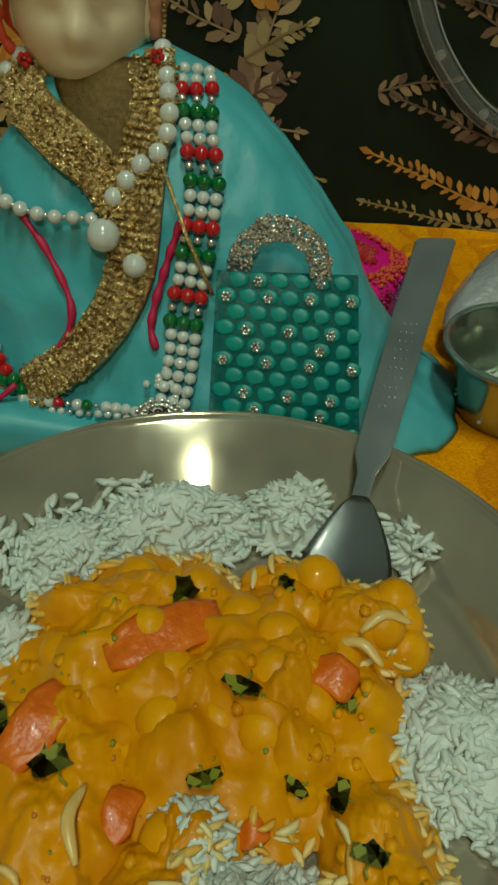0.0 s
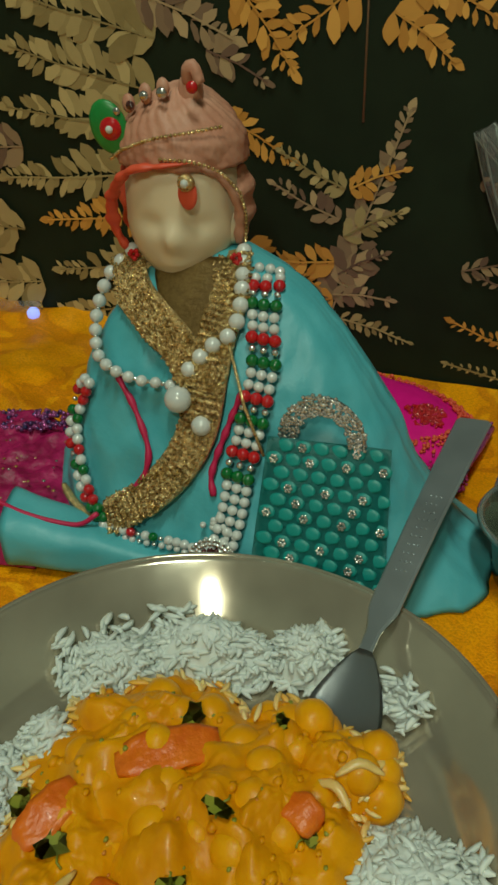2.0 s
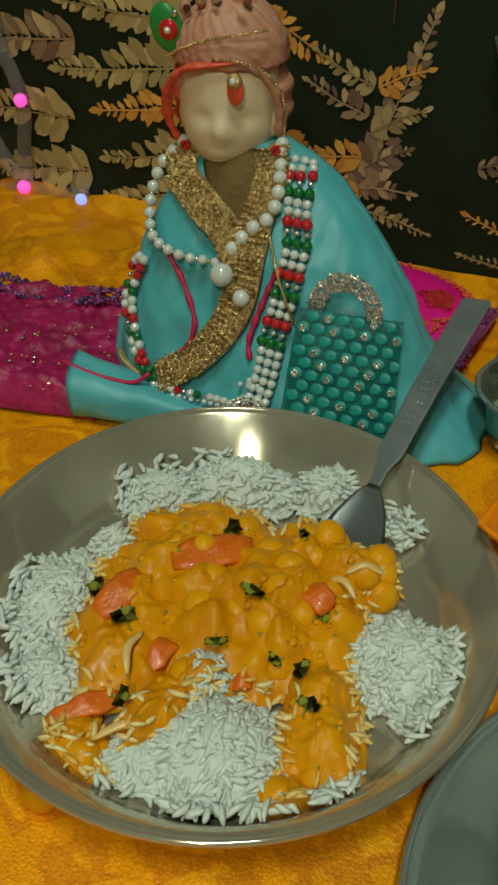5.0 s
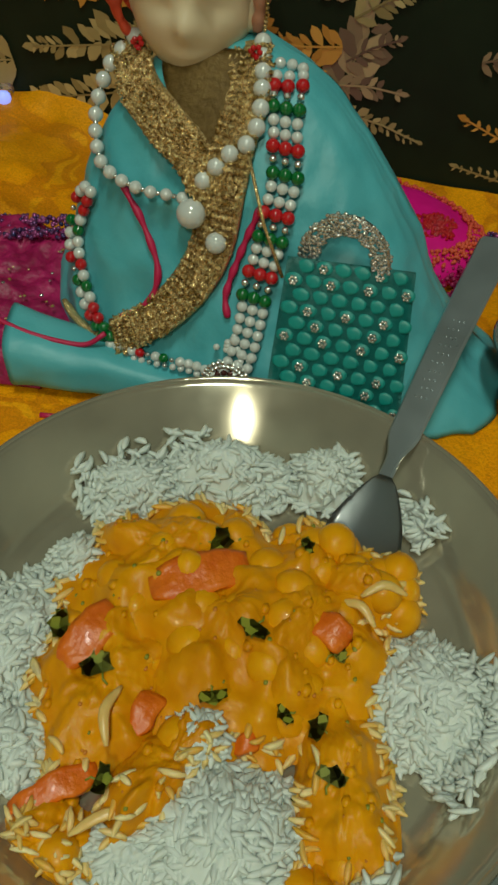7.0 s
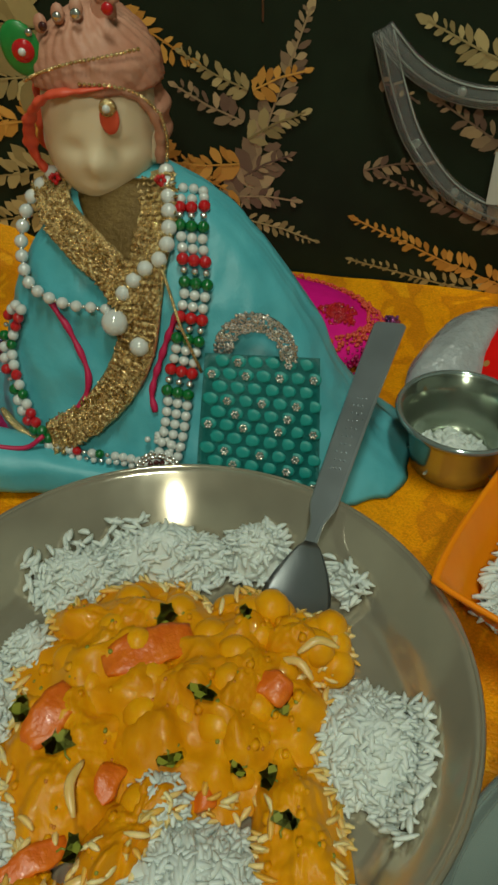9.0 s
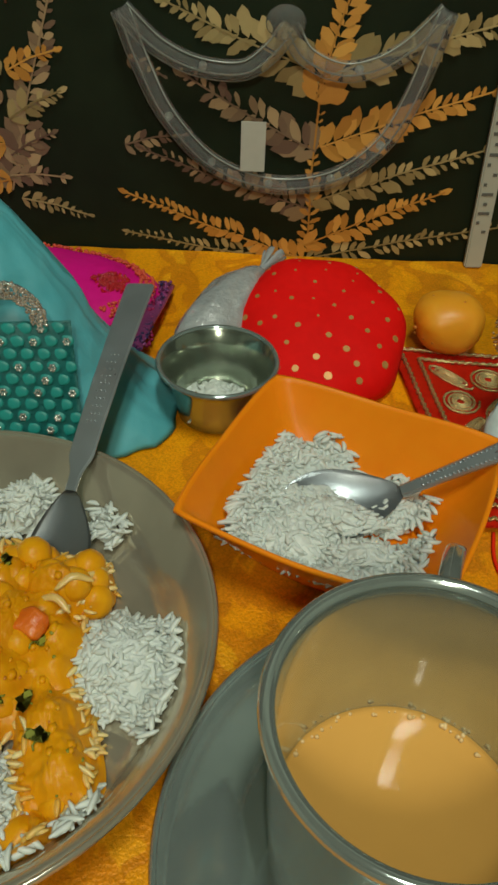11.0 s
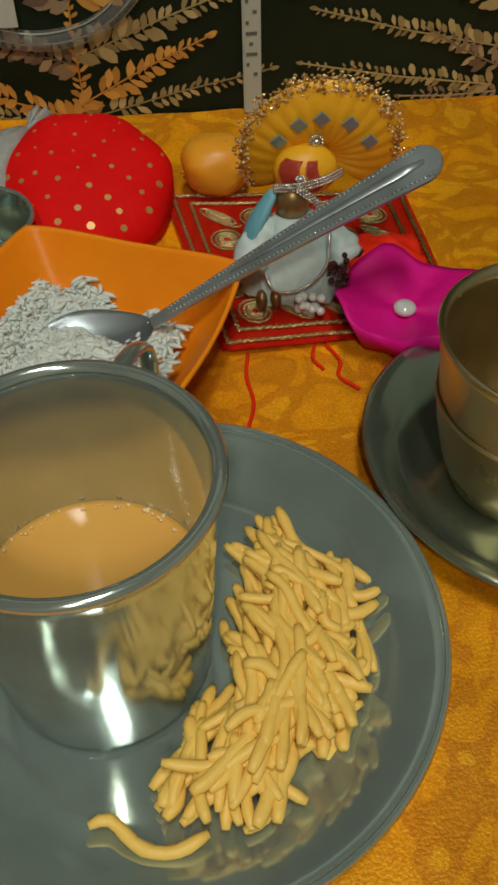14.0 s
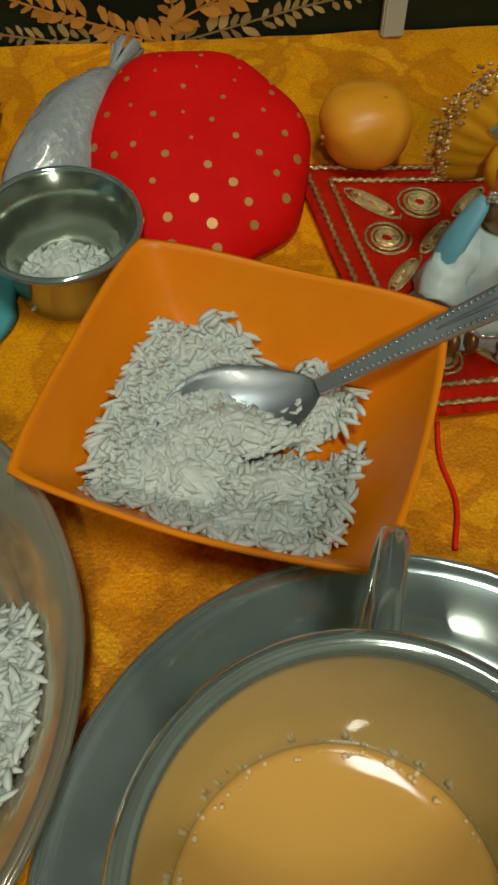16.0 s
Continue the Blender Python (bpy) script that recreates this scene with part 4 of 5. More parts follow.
tube(bm, curve_points([front(x, z, 0.8) for x, z in ((-127, 19), (-121, 17), (-114, 16), (-106, 16))], 20), [0.9, 1.1, 1.3] + [1.6] * 17, 8, 0.5)
part("cuff_braid", bm, M_GOLD, cloak, "gold braid")

# gold collar bands of crimped wire
rng = random.Random(3)
for name, line, wide in (("collar_band", ((-110, 97), (-102, 88), (-90, 82), (-80, 76), (-73, 67)), 6.0), ("collar_band", ((-71, 101), (-67, 92), (-69, 80), (-70, 68), (-72, 53), (-77, 41), (-86, 30), (-98, 21), (-104, 18)), 6.2)):
    bm = bmesh.new()
    run = curve_points([front(x, z, 1.2) for x, z in line], 50)
    tube(bm, run, [wide * (0.85 + 0.3 * math.sin(3.1 * k / 50)) for k in range(50)], 12, 0.14, True, (0, -1, 0.6))
    for _ in range(1900):
        k = rng.randrange(1, 49)
        p, d = run[k], (run[k + 1] - run[k - 1]).normalized()
        side = d.cross(Vector((0, -1, 0.6))).normalized()
        q = p + side * rng.uniform(-wide, wide) + Vector((0, -0.86, 0.5)) * rng.uniform(0.4, 1.8)
        turn = Vector((rng.gauss(0, 0.5), rng.gauss(0, 0.4), rng.gauss(0, 0.5)))
        way = (d + turn * 1.6).normalized() * rng.uniform(0.5, 1.15)
        hump = Vector((rng.uniform(-0.4, 0.4), -rng.uniform(0.4, 1.1), rng.uniform(-0.4, 0.4)))
        tube(bm, [q - way, q - way * 0.4 + hump, q + way * 0.4 + hump, q + way], rng.uniform(0.28, 0.5), 5)
    part(name, bm, M_GOLD, cloak, "crimped gold wire band")

# Patch over the neck opening: brown-gold, with the shade there mixed into its colour.
bm = bmesh.new()
grid = []
for w in range(13):
    z = 100 - 26 * w / 12
    x0, x1 = -103 + 26 * (w / 12), -70 - 3 * (w / 12)
    grid.append([bm.verts.new(front(x0 + (x1 - x0) * u / 8, z, 0.8)) for u in range(9)])
for a, b in zip(grid, grid[1:]):
    for k in range(8):
        bm.faces.new((a[k], a[k + 1], b[k + 1], b[k]))
bmesh.ops.solidify(bm, geom=bm.faces[:], thickness=0.6)
part("neck_patch", bm, M_NECK_SHADE, cloak, "dark brown-gold patch for the shaded neck opening")

bag = thing("idol_pouch", "teal brocade pouch with silver sequins on the cloak front", "pouch")
bm = bmesh.new()
PC = [Vector((-46.8, -0.5, 18)), Vector((-4.2, 5.5, 11)), Vector((-9.3, 28, 53)), Vector((-47.3, 20, 55.5))]


def on_pouch(u, w, out):
    """A point of the pouch's front from its two shares, held off by out."""
    p = PC[0].lerp(PC[1], u).lerp(PC[3].lerp(PC[2], u), w)
    puff = 1.6 * (math.sin(math.pi * u) * math.sin(math.pi * w)) ** 0.5 + 0.5 * noise.noise((u * 4, w * 4, 2))
    return p + Vector((0.1, -0.88, 0.46)) * (out + puff)


grid = [[bm.verts.new(on_pouch(u / 24, w / 24, 0)) for u in range(25)] for w in range(25)]
for a, b in zip(grid, grid[1:]):
    for k in range(24):
        bm.faces.new((a[k], a[k + 1], b[k + 1], b[k]))
bmesh.ops.solidify(bm, geom=bm.faces[:], thickness=3.0)
part("panel", bm, M_TEAL, bag)

bm, bs = bmesh.new(), bmesh.new()
for i in range(10):
    for k in range(7):
        u, w = 0.075 + 0.145 * k + (0.0725 if i % 2 else 0), 0.055 + 0.099 * i
        if u < 0.97:
            p = on_pouch(u, w, 0.15)
            ball(bm, p, 2.75, 2, (1.06, 0.12, 0.8), Matrix.Rotation(radians(-27), 4, "X"))
            if i % 2 == 0 and (k + i // 2) % 2 == 0 or i % 4 == 1 and k % 3 == 1:
                for j in range(6):
                    a = j * 1.0472
                    ball(bs, p + Vector((1.0 * math.cos(a), -0.5 + 0.4 * math.sin(a), 1.0 * math.sin(a))), 0.68, 1)
                ball(bs, p + Vector((0, -1.0, 0)), 0.6, 1)
part("woven_dot", bm, M_TEAL_DOT, bag, "lighter woven dots")
part("sequin", bs, M_SILVER, bag, "silver sequin clusters")
bm = bmesh.new()
for s in (0.66, 0.94):
    tube(bm, [(-30.5 + 14 * s * math.cos(math.pi * k / 24), 24.5, 54 + 16.5 * s * math.sin(math.pi * k / 24)) for k in range(25)], 1.0, 8, 0.7)
for k in range(620):
    a, r = rng.uniform(-0.05, math.pi + 0.05), rng.uniform(0.58, 1.02)
    ball(bm, (-30.5 + 14 * r * math.cos(a), 23.6 + rng.uniform(-0.5, 0.6), 54 + 16.5 * r * math.sin(a)), rng.uniform(0.45, 0.85), 1, (1, 0.5, 1))
part("sequin_handle", bm, M_SILVER, bag, "curved silver sequin handle")

# strings of pearls and beads
BEADS = {"w": M_PEARL, "r": M_RED_BEAD, "g": M_GREEN_BEAD, "s": M_SILVER}


def bead_mesh(material):
    bm = bmesh.new()
    ball(bm, (0, 0, 0), 1.0, 3)
    return mesh_of("bead", bm, material)


BEAD = {k: bead_mesh(m) for k, m in BEADS.items()}


def bead(parent, kind, p, r):
    piece("bead" if kind != "w" else "pearl", BEAD[kind], parent, Matrix.Translation(Vector(p) * MM) @ Matrix.Scale(r, 4))


pearls = thing("pearl_necklace", "loose pearl necklace with one large pendant pearl", "necklace")
run = curve_points([front(x, z, 2.6) for x, z in ((-108, 98), (-115, 90), (-118, 78), (-113, 69), (-105, 66.5), (-95, 65.5), (-86, 66), (-82, 66))], 15)
for k, p in enumerate(run):
    bead(pearls, "w", p, 2.7 - 0.06 * k)
for a, b in zip(run, run[1:]):
    bead(pearls, "s", a.lerp(b, 0.5), 0.8)
run = curve_points([front(x, z, 2.8) for x, z in ((-68, 101), (-64, 95), (-62.5, 87), (-65, 81.5), (-70, 78.5), (-76, 71.5))], 10)
for k, p in enumerate(run):
    bead(pearls, "w", p, 2.7)
bead(pearls, "w", front(-78.5, 62.5, 3.6), 4.6)
bead(pearls, "w", front(-70, 55, 3.0), 3.4)

chain = thing("bead_garland", "triple-strand garland of white, red and green beads", "garland")
run = curve_points([front(x, z, 2.4) for x, z in ((-58, 97), (-56, 91), (-53, 80), (-52, 75), (-53, 63), (-54, 55), (-56, 43), (-56, 37), (-57, 26), (-59, 17))], 27)
for p, kind in zip(run, "wwrsgwwrsgwwrsgwwrsgwwwwwww"):
    for o in (-3.7, 0, 3.7):
        x = p.x + o * (1.0 if kind != "w" else 0.92)
        bead(chain, kind, front(x, p.z - 0.12 * o, 2.3), {"s": 1.2, "w": 1.75}.get(kind, 2.1))
for line, beads, r in ((((-119, 58), (-124, 52), (-126, 44), (-124, 36), (-119, 30), (-114, 23), (-107, 17)), "wwrsgwwrsgwwrgg", 2.0), (((-116, 58), (-119, 51), (-121, 44), (-119, 37), (-115, 30), (-110, 23), (-104, 18)), "wrrwgwwrwgwrrgg", 2.0),
                       (((-104, 15.5), (-97, 16), (-89, 16.5), (-80, 17), (-72, 17), (-66, 16)), "wwswrswgswwwww", 1.7), (((-100, 13), (-92, 14), (-84, 14.5), (-74, 15), (-66, 13)), "wwwwswswwwwww", 1.2)):
    for p, kind in zip(curve_points([front(x, z, 2.2) for x, z in line], len(beads)), beads):
        bead(chain, kind, p, r if kind != "s" else 0.9)
for k in range(26):
    bead(chain, "w", front(-60 + rng.uniform(-6, 6), 20 + rng.uniform(-5, 9), 2.4), 1.1)

brooch = thing("idol_brooch", "silver brooch with dark stones at the garland's end", "brooch")
bm, bs = bmesh.new(), bmesh.new()
for k in range(15):
    a = math.pi * k / 14
    for r in (8.0, 6.4):
        bead(brooch, "s", front(-61 + r * math.cos(a), 14.5 + 0.8 * r * math.sin(a), 3.2), 0.9)
tube(bm, [front(-61 + 7.2 * math.cos(math.pi * k / 14), 14.5 + 5.8 * math.sin(math.pi * k / 14), 2.4) for k in range(15)], 1.0, 8)
for k in range(6):
    a = math.pi * (k + 0.5) / 6
    ball(bs, front(-61 + 4.4 * math.cos(a), 14.5 + 3.4 * math.sin(a), 3.4), 1.2, 2)
part("setting", bm, M_SILVER, brooch)
part("stone_arc", bs, M_DARKGEM, brooch, "dark stones")
pin = bmesh.new()
tube(pin, [front(-63, 80, 4.5), front(-55.5, 64, 4.8), front(-48, 49, 3.8)], 0.55, 8)
tagged(part("hair_pin", pin, M_GOLD), "thin gold pin lying over the bead garland", "pin")

# the idol itself, one plain mesh of head, neck and turban folds
bm = bmesh.new()
bmesh.ops.create_uvsphere(bm, u_segments=72, v_segments=56, radius=1, matrix=Matrix.Translation((-91, 62, 109.5)) @ Matrix.Diagonal((19, 18, 22.5, 1)))
for v in bm.verts:
    d = v.co - Vector((-91, 62, 109.5))
    if d.z > 0:
        full = min(2.2, (1 - min(0.995, d.z / 21.5) ** 4) ** 0.25 / math.sqrt(1 - min(0.995, d.z / 21.5) ** 2))
        v.co.x, v.co.y = -91 + d.x * full, 62 + d.y * full
    if d.z < 0:
        v.co.x = -91 + d.x * (1 - 0.20 * (d.z / 22) ** 2)
    if d.y < 0:
        nose = math.exp(-(((v.co.x + 87) / 3.2) ** 2) - ((v.co.z - 107) / 5.0) ** 2)
        chin = math.exp(-(((v.co.x + 88.5) / 6) ** 2) - ((v.co.z - 94) / 5.0) ** 2)
        hollow = sum(math.exp(-(((v.co.x + 87 - s * 7.4) / 4.2) ** 2) - ((v.co.z - 111.5) / 3.0) ** 2) for s in (-1, 1))
        mouth = math.exp(-(((v.co.x + 87.5) / 4.2) ** 2) - ((v.co.z - 98.5) / 1.6) ** 2)
        v.co.y -= 3.4 * nose + 1.8 * chin + 1.0 * mouth - 1.3 * hollow
lathe([(0, 80), (12, 80), (9.5, 88), (9.5, 100), (0, 100)], 24, (-89, 66), bm)
for s in (-1, 1):
    ball(bm, (-91 + s * 18, 62, 108), 5.5, 2, (0.5, 0.8, 1.2))
idol = part("seated_idol", bm, M_MARBLE)
tagged(idol, "cream-painted seated idol, dressed and garlanded", "idol")

turban = thing("idol_turban", "salmon-pink wrapped turban with bead rows and a knot", "turban", -5.5)
bm = bmesh.new()
bmesh.ops.create_uvsphere(bm, u_segments=128, v_segments=64, radius=1, matrix=Matrix.Translation((-86, 65, 130)) @ Matrix.Diagonal((21.5, 21, 21, 1)))
for v in bm.verts:
    d = v.co - Vector((-86, 65, 130))
    a = math.atan2(d.y, d.x)
    v.co += d.normalized() * (0.28 * math.sin(24 * a + d.z * 0.9 + 2 * math.sin(3 * a)) + 0.7 * noise.noise(v.co * 0.2) + 0.3 * noise.noise(v.co * 0.6))
    if d.z > 4:
        v.co.x -= (d.x - 3) * 0.30 * ((d.z - 4) / 17) ** 1.5
    if d.z < -3:
        v.co = Vector((-86 + d.x * 0.82, 65 + d.y * 0.82, 128 + (d.z + 3) * 0.12))
part("wrap", bm, M_TURBAN, turban)
bm = bmesh.new()
ball(bm, (-80, 60, 149), 5.0, 3, (0.8, 0.8, 1.2))
tube(bm, curve_points([(-80, 58, 152), (-79, 56, 156), (-77, 56, 157), (-75, 56, 152)], 12), 1.8, 8)
part("knot", bm, M_TURBAN, turban)
bm = bmesh.new()
tube(bm, curve_points([(-104.5, 55, 99), (-107, 53, 106), (-105.5, 49.5, 116), (-101, 46, 123), (-94, 43.2, 128.4), (-84, 43.2, 130.2), (-73, 45.8, 131.5)], 56), [(2.2 + 0.3 * math.sin(k * 1.3) + 0.3 * math.sin(k * 0.7)) * min(1.0, (57 - k) / 20) for k in range(56)], 12, 0.6)
part("edge_roll", bm, M_HAIR, turban, "vermilion edge roll")
for x, m, tag in ((-106.5, M_HAIR, "vermilion side cloth"), (-65.5, M_TURBAN, "salmon side cloth")):
    bm = bmesh.new()
    ball(bm, (x if x < -90 else x - 1.5, 69, 113 if x < -90 else 114), 1, 4, (4.2, 9, 14) if x < -90 else (3.2, 8, 12))
    for v in bm.verts:
        v.co.x += 0.8 * math.sin(v.co.z * 0.7)
    part("side_cloth", bm, m, turban, tag)
bm = bmesh.new()
tube(bm, curve_points([(-84, 47, 130.5), (-75, 49, 129.5), (-68, 53.5, 125), (-64, 57, 115), (-65, 60, 103)], 40), [1.8 + 0.3 * math.sin(k * 1.1) for k in range(40)], 12, 0.7)
part("side_drape", bm, M_TURBAN, turban)
bm = bmesh.new()
for ctrl, n in ((((-106, 53, 129), (-97, 45.5, 134), (-86, 43.4, 138), (-75, 45.5, 140), (-67, 51, 141)), 34), (((-84, 43.6, 132), (-74, 45.2, 131.5), (-67, 49.5, 128), (-62.5, 54.5, 121)), 20), (((-62.5, 54.5, 121), (-61.5, 57, 113), (-62.5, 59, 104)), 14)):
    for p in curve_points(ctrl, n):
        ball(bm, p, 0.75, 1)
part("bead_trim", bm, M_GOLD, turban, "tiny bead rows")
for x, z, m, r in ((-96, 146, M_DARKGEM, 1.8), (-91, 149, M_SILVER, 1.9), (-85, 150, M_SILVER, 2.2), (-101, 144, M_SILVER, 1.6), (-75, 152, M_RED_BEAD, 2.4)):
    bm = bmesh.new()
    ball(bm, (x, 50 - (z - 146) * 0.1, z), r * 0.8, 2, (1, 0.6, 1))
    part("turban_stone", bm, m, turban, "set stone")
for x, z, tall in ((-103, 143, 5), (-98, 147, 6), (-92, 150, 6.5), (-86, 152, 6)):
    bm = bmesh.new()
    ball(bm, (x, 53, z - 1), 1, 2, (2.2, 1.5, tall * 0.5))
    part("crest_point", bm, M_TURBAN, turban)
feather = thing("feather_ornament", "green enamel feather ornament with a red eye", "ornament")
bm = bmesh.new()
ball(bm, (0, 0, 0), 8.5, 3, (0.72, 0.2, 1.0))
part("vane", bm, M_FEATHER, feather)
bm = bmesh.new()
ball(bm, (0.8, -1.4, -0.5), 3.6, 3, (1, 0.4, 1))
part("eye", bm, M_RED_BEAD, feather, "red eye")
bm = bmesh.new()
ball(bm, (0.8, -2.6, -0.5), 1.3, 2)
part("eye_pearl", bm, M_PEARL, feather)
feather.matrix_world = at_mm(-110, 51, 139, 0, -18, 8)
jewel = thing("forehead_jewel", "small pearl jewel in a red and gold setting", "jewel")
bm = bmesh.new()
ball(bm, (-81, 43.4, 122.5), 3.6, 3, (0.9, 0.3, 1.4))
part("red_setting", bm, M_HAIR, jewel)
bm = bmesh.new()
bmesh.ops.create_cone(bm, cap_ends=True, segments=20, radius1=2.9, radius2=2.4, depth=1.6, matrix=Matrix.Translation((-81, 42.2, 126)) @ Matrix.Rotation(radians(90), 4, "X"))
part("gold_setting", bm, M_GOLD, jewel)
bm = bmesh.new()
ball(bm, (-81, 41.4, 126), 1.4, 2)
part("pearl_drop", bm, M_PEARL, jewel)
for x, y, z in ((-105, 50, 98.5), (-68, 50, 101)):
    bm = bmesh.new()
    for k in range(6):
        ball(bm, (x + 1.3 * math.cos(k), y + 0.6 * math.sin(k * 2), z + 1.3 * math.sin(k)), 1.0, 1)
    tagged(part("idol_earring", bm, M_RED_BEAD), "cluster of small red beads at the idol's ear", "earring", "idol earrings")

# magenta seat cloth
seat = thing("seat_cushion", "magenta silk seat cushion with embroidered flowers", "cushion")
bm = bmesh.new()
ball(bm, (0, 0, 0), 1, 4)
for v in bm.verts:
    v.co = Vector((-66 + 80 * v.co.x, 120 + 40 * v.co.y, 5 + 16 * v.co.z + 2.2 * noise.noise(v.co * 4)))
    v.co.z = max(v.co.z, -0.5)
part("cover", bm, M_MAGENTA, seat)
bm = bmesh.new()
for _ in range(220):
    a = rng.uniform(0, 6.283)
    r = rng.uniform(0, 1) ** 0.6 * (5.5 + 3.5 * abs(math.sin(2.5 * a)))
    x, y = -10 + r * math.cos(a), 116 + r * math.sin(a)
    z = 5 + 16 * math.sqrt(max(0.0, 1 - ((x + 66) / 80) ** 2 - ((y - 120) / 40) ** 2))
    ball(bm, (x, y, z + rng.uniform(0, 1.5)), rng.uniform(0.5, 1.1), 1)
part("embroidered_flower", bm, M_RED_BEAD, seat, "red bead flower")
bm = bmesh.new()
for k in range(420):
    a, q = rng.uniform(-0.7, 1.5), rng.uniform(0.86, 0.95)
    ball(bm, (-66 + 80 * q * math.cos(a), 120 + 40 * q * math.sin(a), 5 + 16 * math.sqrt(1 - q * q) + rng.uniform(0, 1.6)), rng.uniform(0.5, 1.1), 1)
lower = bmesh.new()
for _ in range(420):
    x, y = rng.uniform(-26, 12), rng.uniform(82, 118)
    ball(lower, (x, y, 4 + 0.2 * (y - 82) + rng.uniform(0, 2)), rng.uniform(0.5, 1.2), 1)
part("sequin_panel", lower, M_STOLE, seat, "crimson sequin panel")
part("gold_edging", bm, M_HAIR, seat, "red and gold edging")
bm = bmesh.new()
tube(bm, curve_points([(14, 134, 5), (11, 110, 8), (6, 86, 8), (3, 62, 6)], 30), 4.0, 10, 0.35)
for _ in range(300):
    t = rng.random()
    ball(bm, (3.5 + 10 * t + rng.uniform(-3.6, 3.6), 62 + 70 * t, 8.6 + rng.uniform(-0.6, 0.8)), rng.uniform(0.5, 1.0), 1)
part("sequin_border", bm, M_PURPLE, seat, "purple and blue sequin border")

wrap = thing("magenta_stole", "crumpled magenta stole with a sequin border", "stole")
bm = bmesh.new()
bmesh.ops.create_grid(bm, x_segments=70, y_segments=50, size=1)
for v in bm.verts:
    u, w = v.co.x, v.co.y
    x, y = -188 + 62 * u, 28 + 44 * w + 10 * u
    z = 6 + 6 * (1 - u * u) + 6 * abs(noise.noise((x * 0.05, y * 0.06, 1))) + 4.5 * abs(noise.noise((x * 0.11 + y * 0.03, y * 0.13, 6))) + 2 * noise.noise((x * 0.25, y * 0.22, 3))
    edge = max(abs(u), abs(w))
    v.co = Vector((x, y, z * (1 - max(0, edge - 0.85) / 0.15) + 0.6))
bmesh.ops.solidify(bm, geom=bm.faces[:], thickness=0.6)
part("cloth", bm, M_STOLE, wrap)
for o in (0, 9):
    bm = bmesh.new()
    for _ in range(420):
        t = rng.random()
        ball(bm, (-246 + 112 * t + rng.uniform(-1, 1), 58 - o + 12 * t + rng.uniform(-3, 3), 15 + 2 * math.sin(9 * t) + rng.uniform(-0.6, 1.4)), rng.uniform(0.6, 1.3), 1)
    part("sequin_border", bm, M_PURPLE, wrap, "blue and purple sequin border")

for m, count, tag in ((M_SEQUIN, 130, "scattered gold sequins"), (M_SILVER, 60, "scattered silver sequins")):
    bm = bmesh.new()
    for _ in range(count):
        x, y = rng.uniform(-246, -132), rng.uniform(-8, 66)
        z = 13.5 + 4 * noise.noise((x * 0.05, y * 0.06, 1)) + rng.uniform(-1, 2)
        ball(bm, (x, y, z), rng.uniform(0.5, 1.0), 1, (1, 1, 0.5))
    part("sequin_scatter", bm, m, wrap, tag)

# ---------------------------------------------------------------- things beyond the orange bowl
jar = thing("steel_tumbler", "small steel tumbler with crumbs of rice inside", "tumbler", 43, 45, 0)
part("body", lathe([(0, 0), (15, 0), (16.5, 1), (17.5, 8), (20, 19), (22.4, 23.4), (24.0, 25), (23.6, 26), (22.2, 25.2), (19.2, 19.4), (16.6, 8), (15, 2), (0, 2)], 64), M_DARKSTEEL, jar)
part("rolled_rim", lathe([(22.6, 24.6), (23.8, 23.8), (24.8, 25), (24, 26.4), (22.8, 26), (22.6, 24.6)], 64), M_STEEL, jar)
rice_heap("a little rice in the steel tumbler", [(43, 45, 14, 14, 3, 7, 0)], 91, 0.7)

cap = thing("spotted_cap", "red velvet cap printed with gold dots, lying on the cloth", "cap")
bm = bmesh.new()


def cap_point(u, w, out=0.0):
    """A point of the cap's dome from polar u (0 middle, 1 rim) and angle w."""
    wob = 1 + 0.03 * math.sin(3 * w + 1) + 0.025 * math.sin(7 * w)
    r = 37.5 * u * wob
    x, y = r * math.cos(w), 1.08 * r * math.sin(w)
    z = (15 + out) * math.sqrt(max(0.0, 1 - (0.995 * u) ** 2.6)) + 0.9 * noise.noise((x * 0.06, y * 0.06, 2.0))
    return Vector((86 + x, 85 + y, 1.0 + z + 0.30 * (y + 37)))


rings = []
for i in range(21):
    rings.append([bm.verts.new(cap_point(i / 20, 2 * math.pi * k / 72)) for k in range(72 if i else 1)])
for k in range(72):
    bm.faces.new((rings[0][0], rings[1][k], rings[1][(k + 1) % 72]))
for a, b in zip(rings[1:], rings[2:]):
    for k in range(72):
        bm.faces.new((a[k], b[k], b[(k + 1) % 72], a[(k + 1) % 72]))
low = [bm.verts.new((v.co.x, v.co.y, 0.2)) for v in rings[-1]]
for k in range(72):
    bm.faces.new((rings[-1][k], low[k], low[(k + 1) % 72], rings[-1][(k + 1) % 72]))
bm.faces.new(low)
part("crown", bm, M_RED, cap)


def disc(c, r, n, normal, thick=0.3):
    bm = bmesh.new()
    turn = Vector(normal).to_track_quat("Z", "Y").to_matrix().to_4x4()
    bmesh.ops.create_cone(bm, cap_ends=True, segments=n, radius1=r, radius2=r * 0.92, depth=thick, matrix=Matrix.Translation(c) @ turn)
    return bm


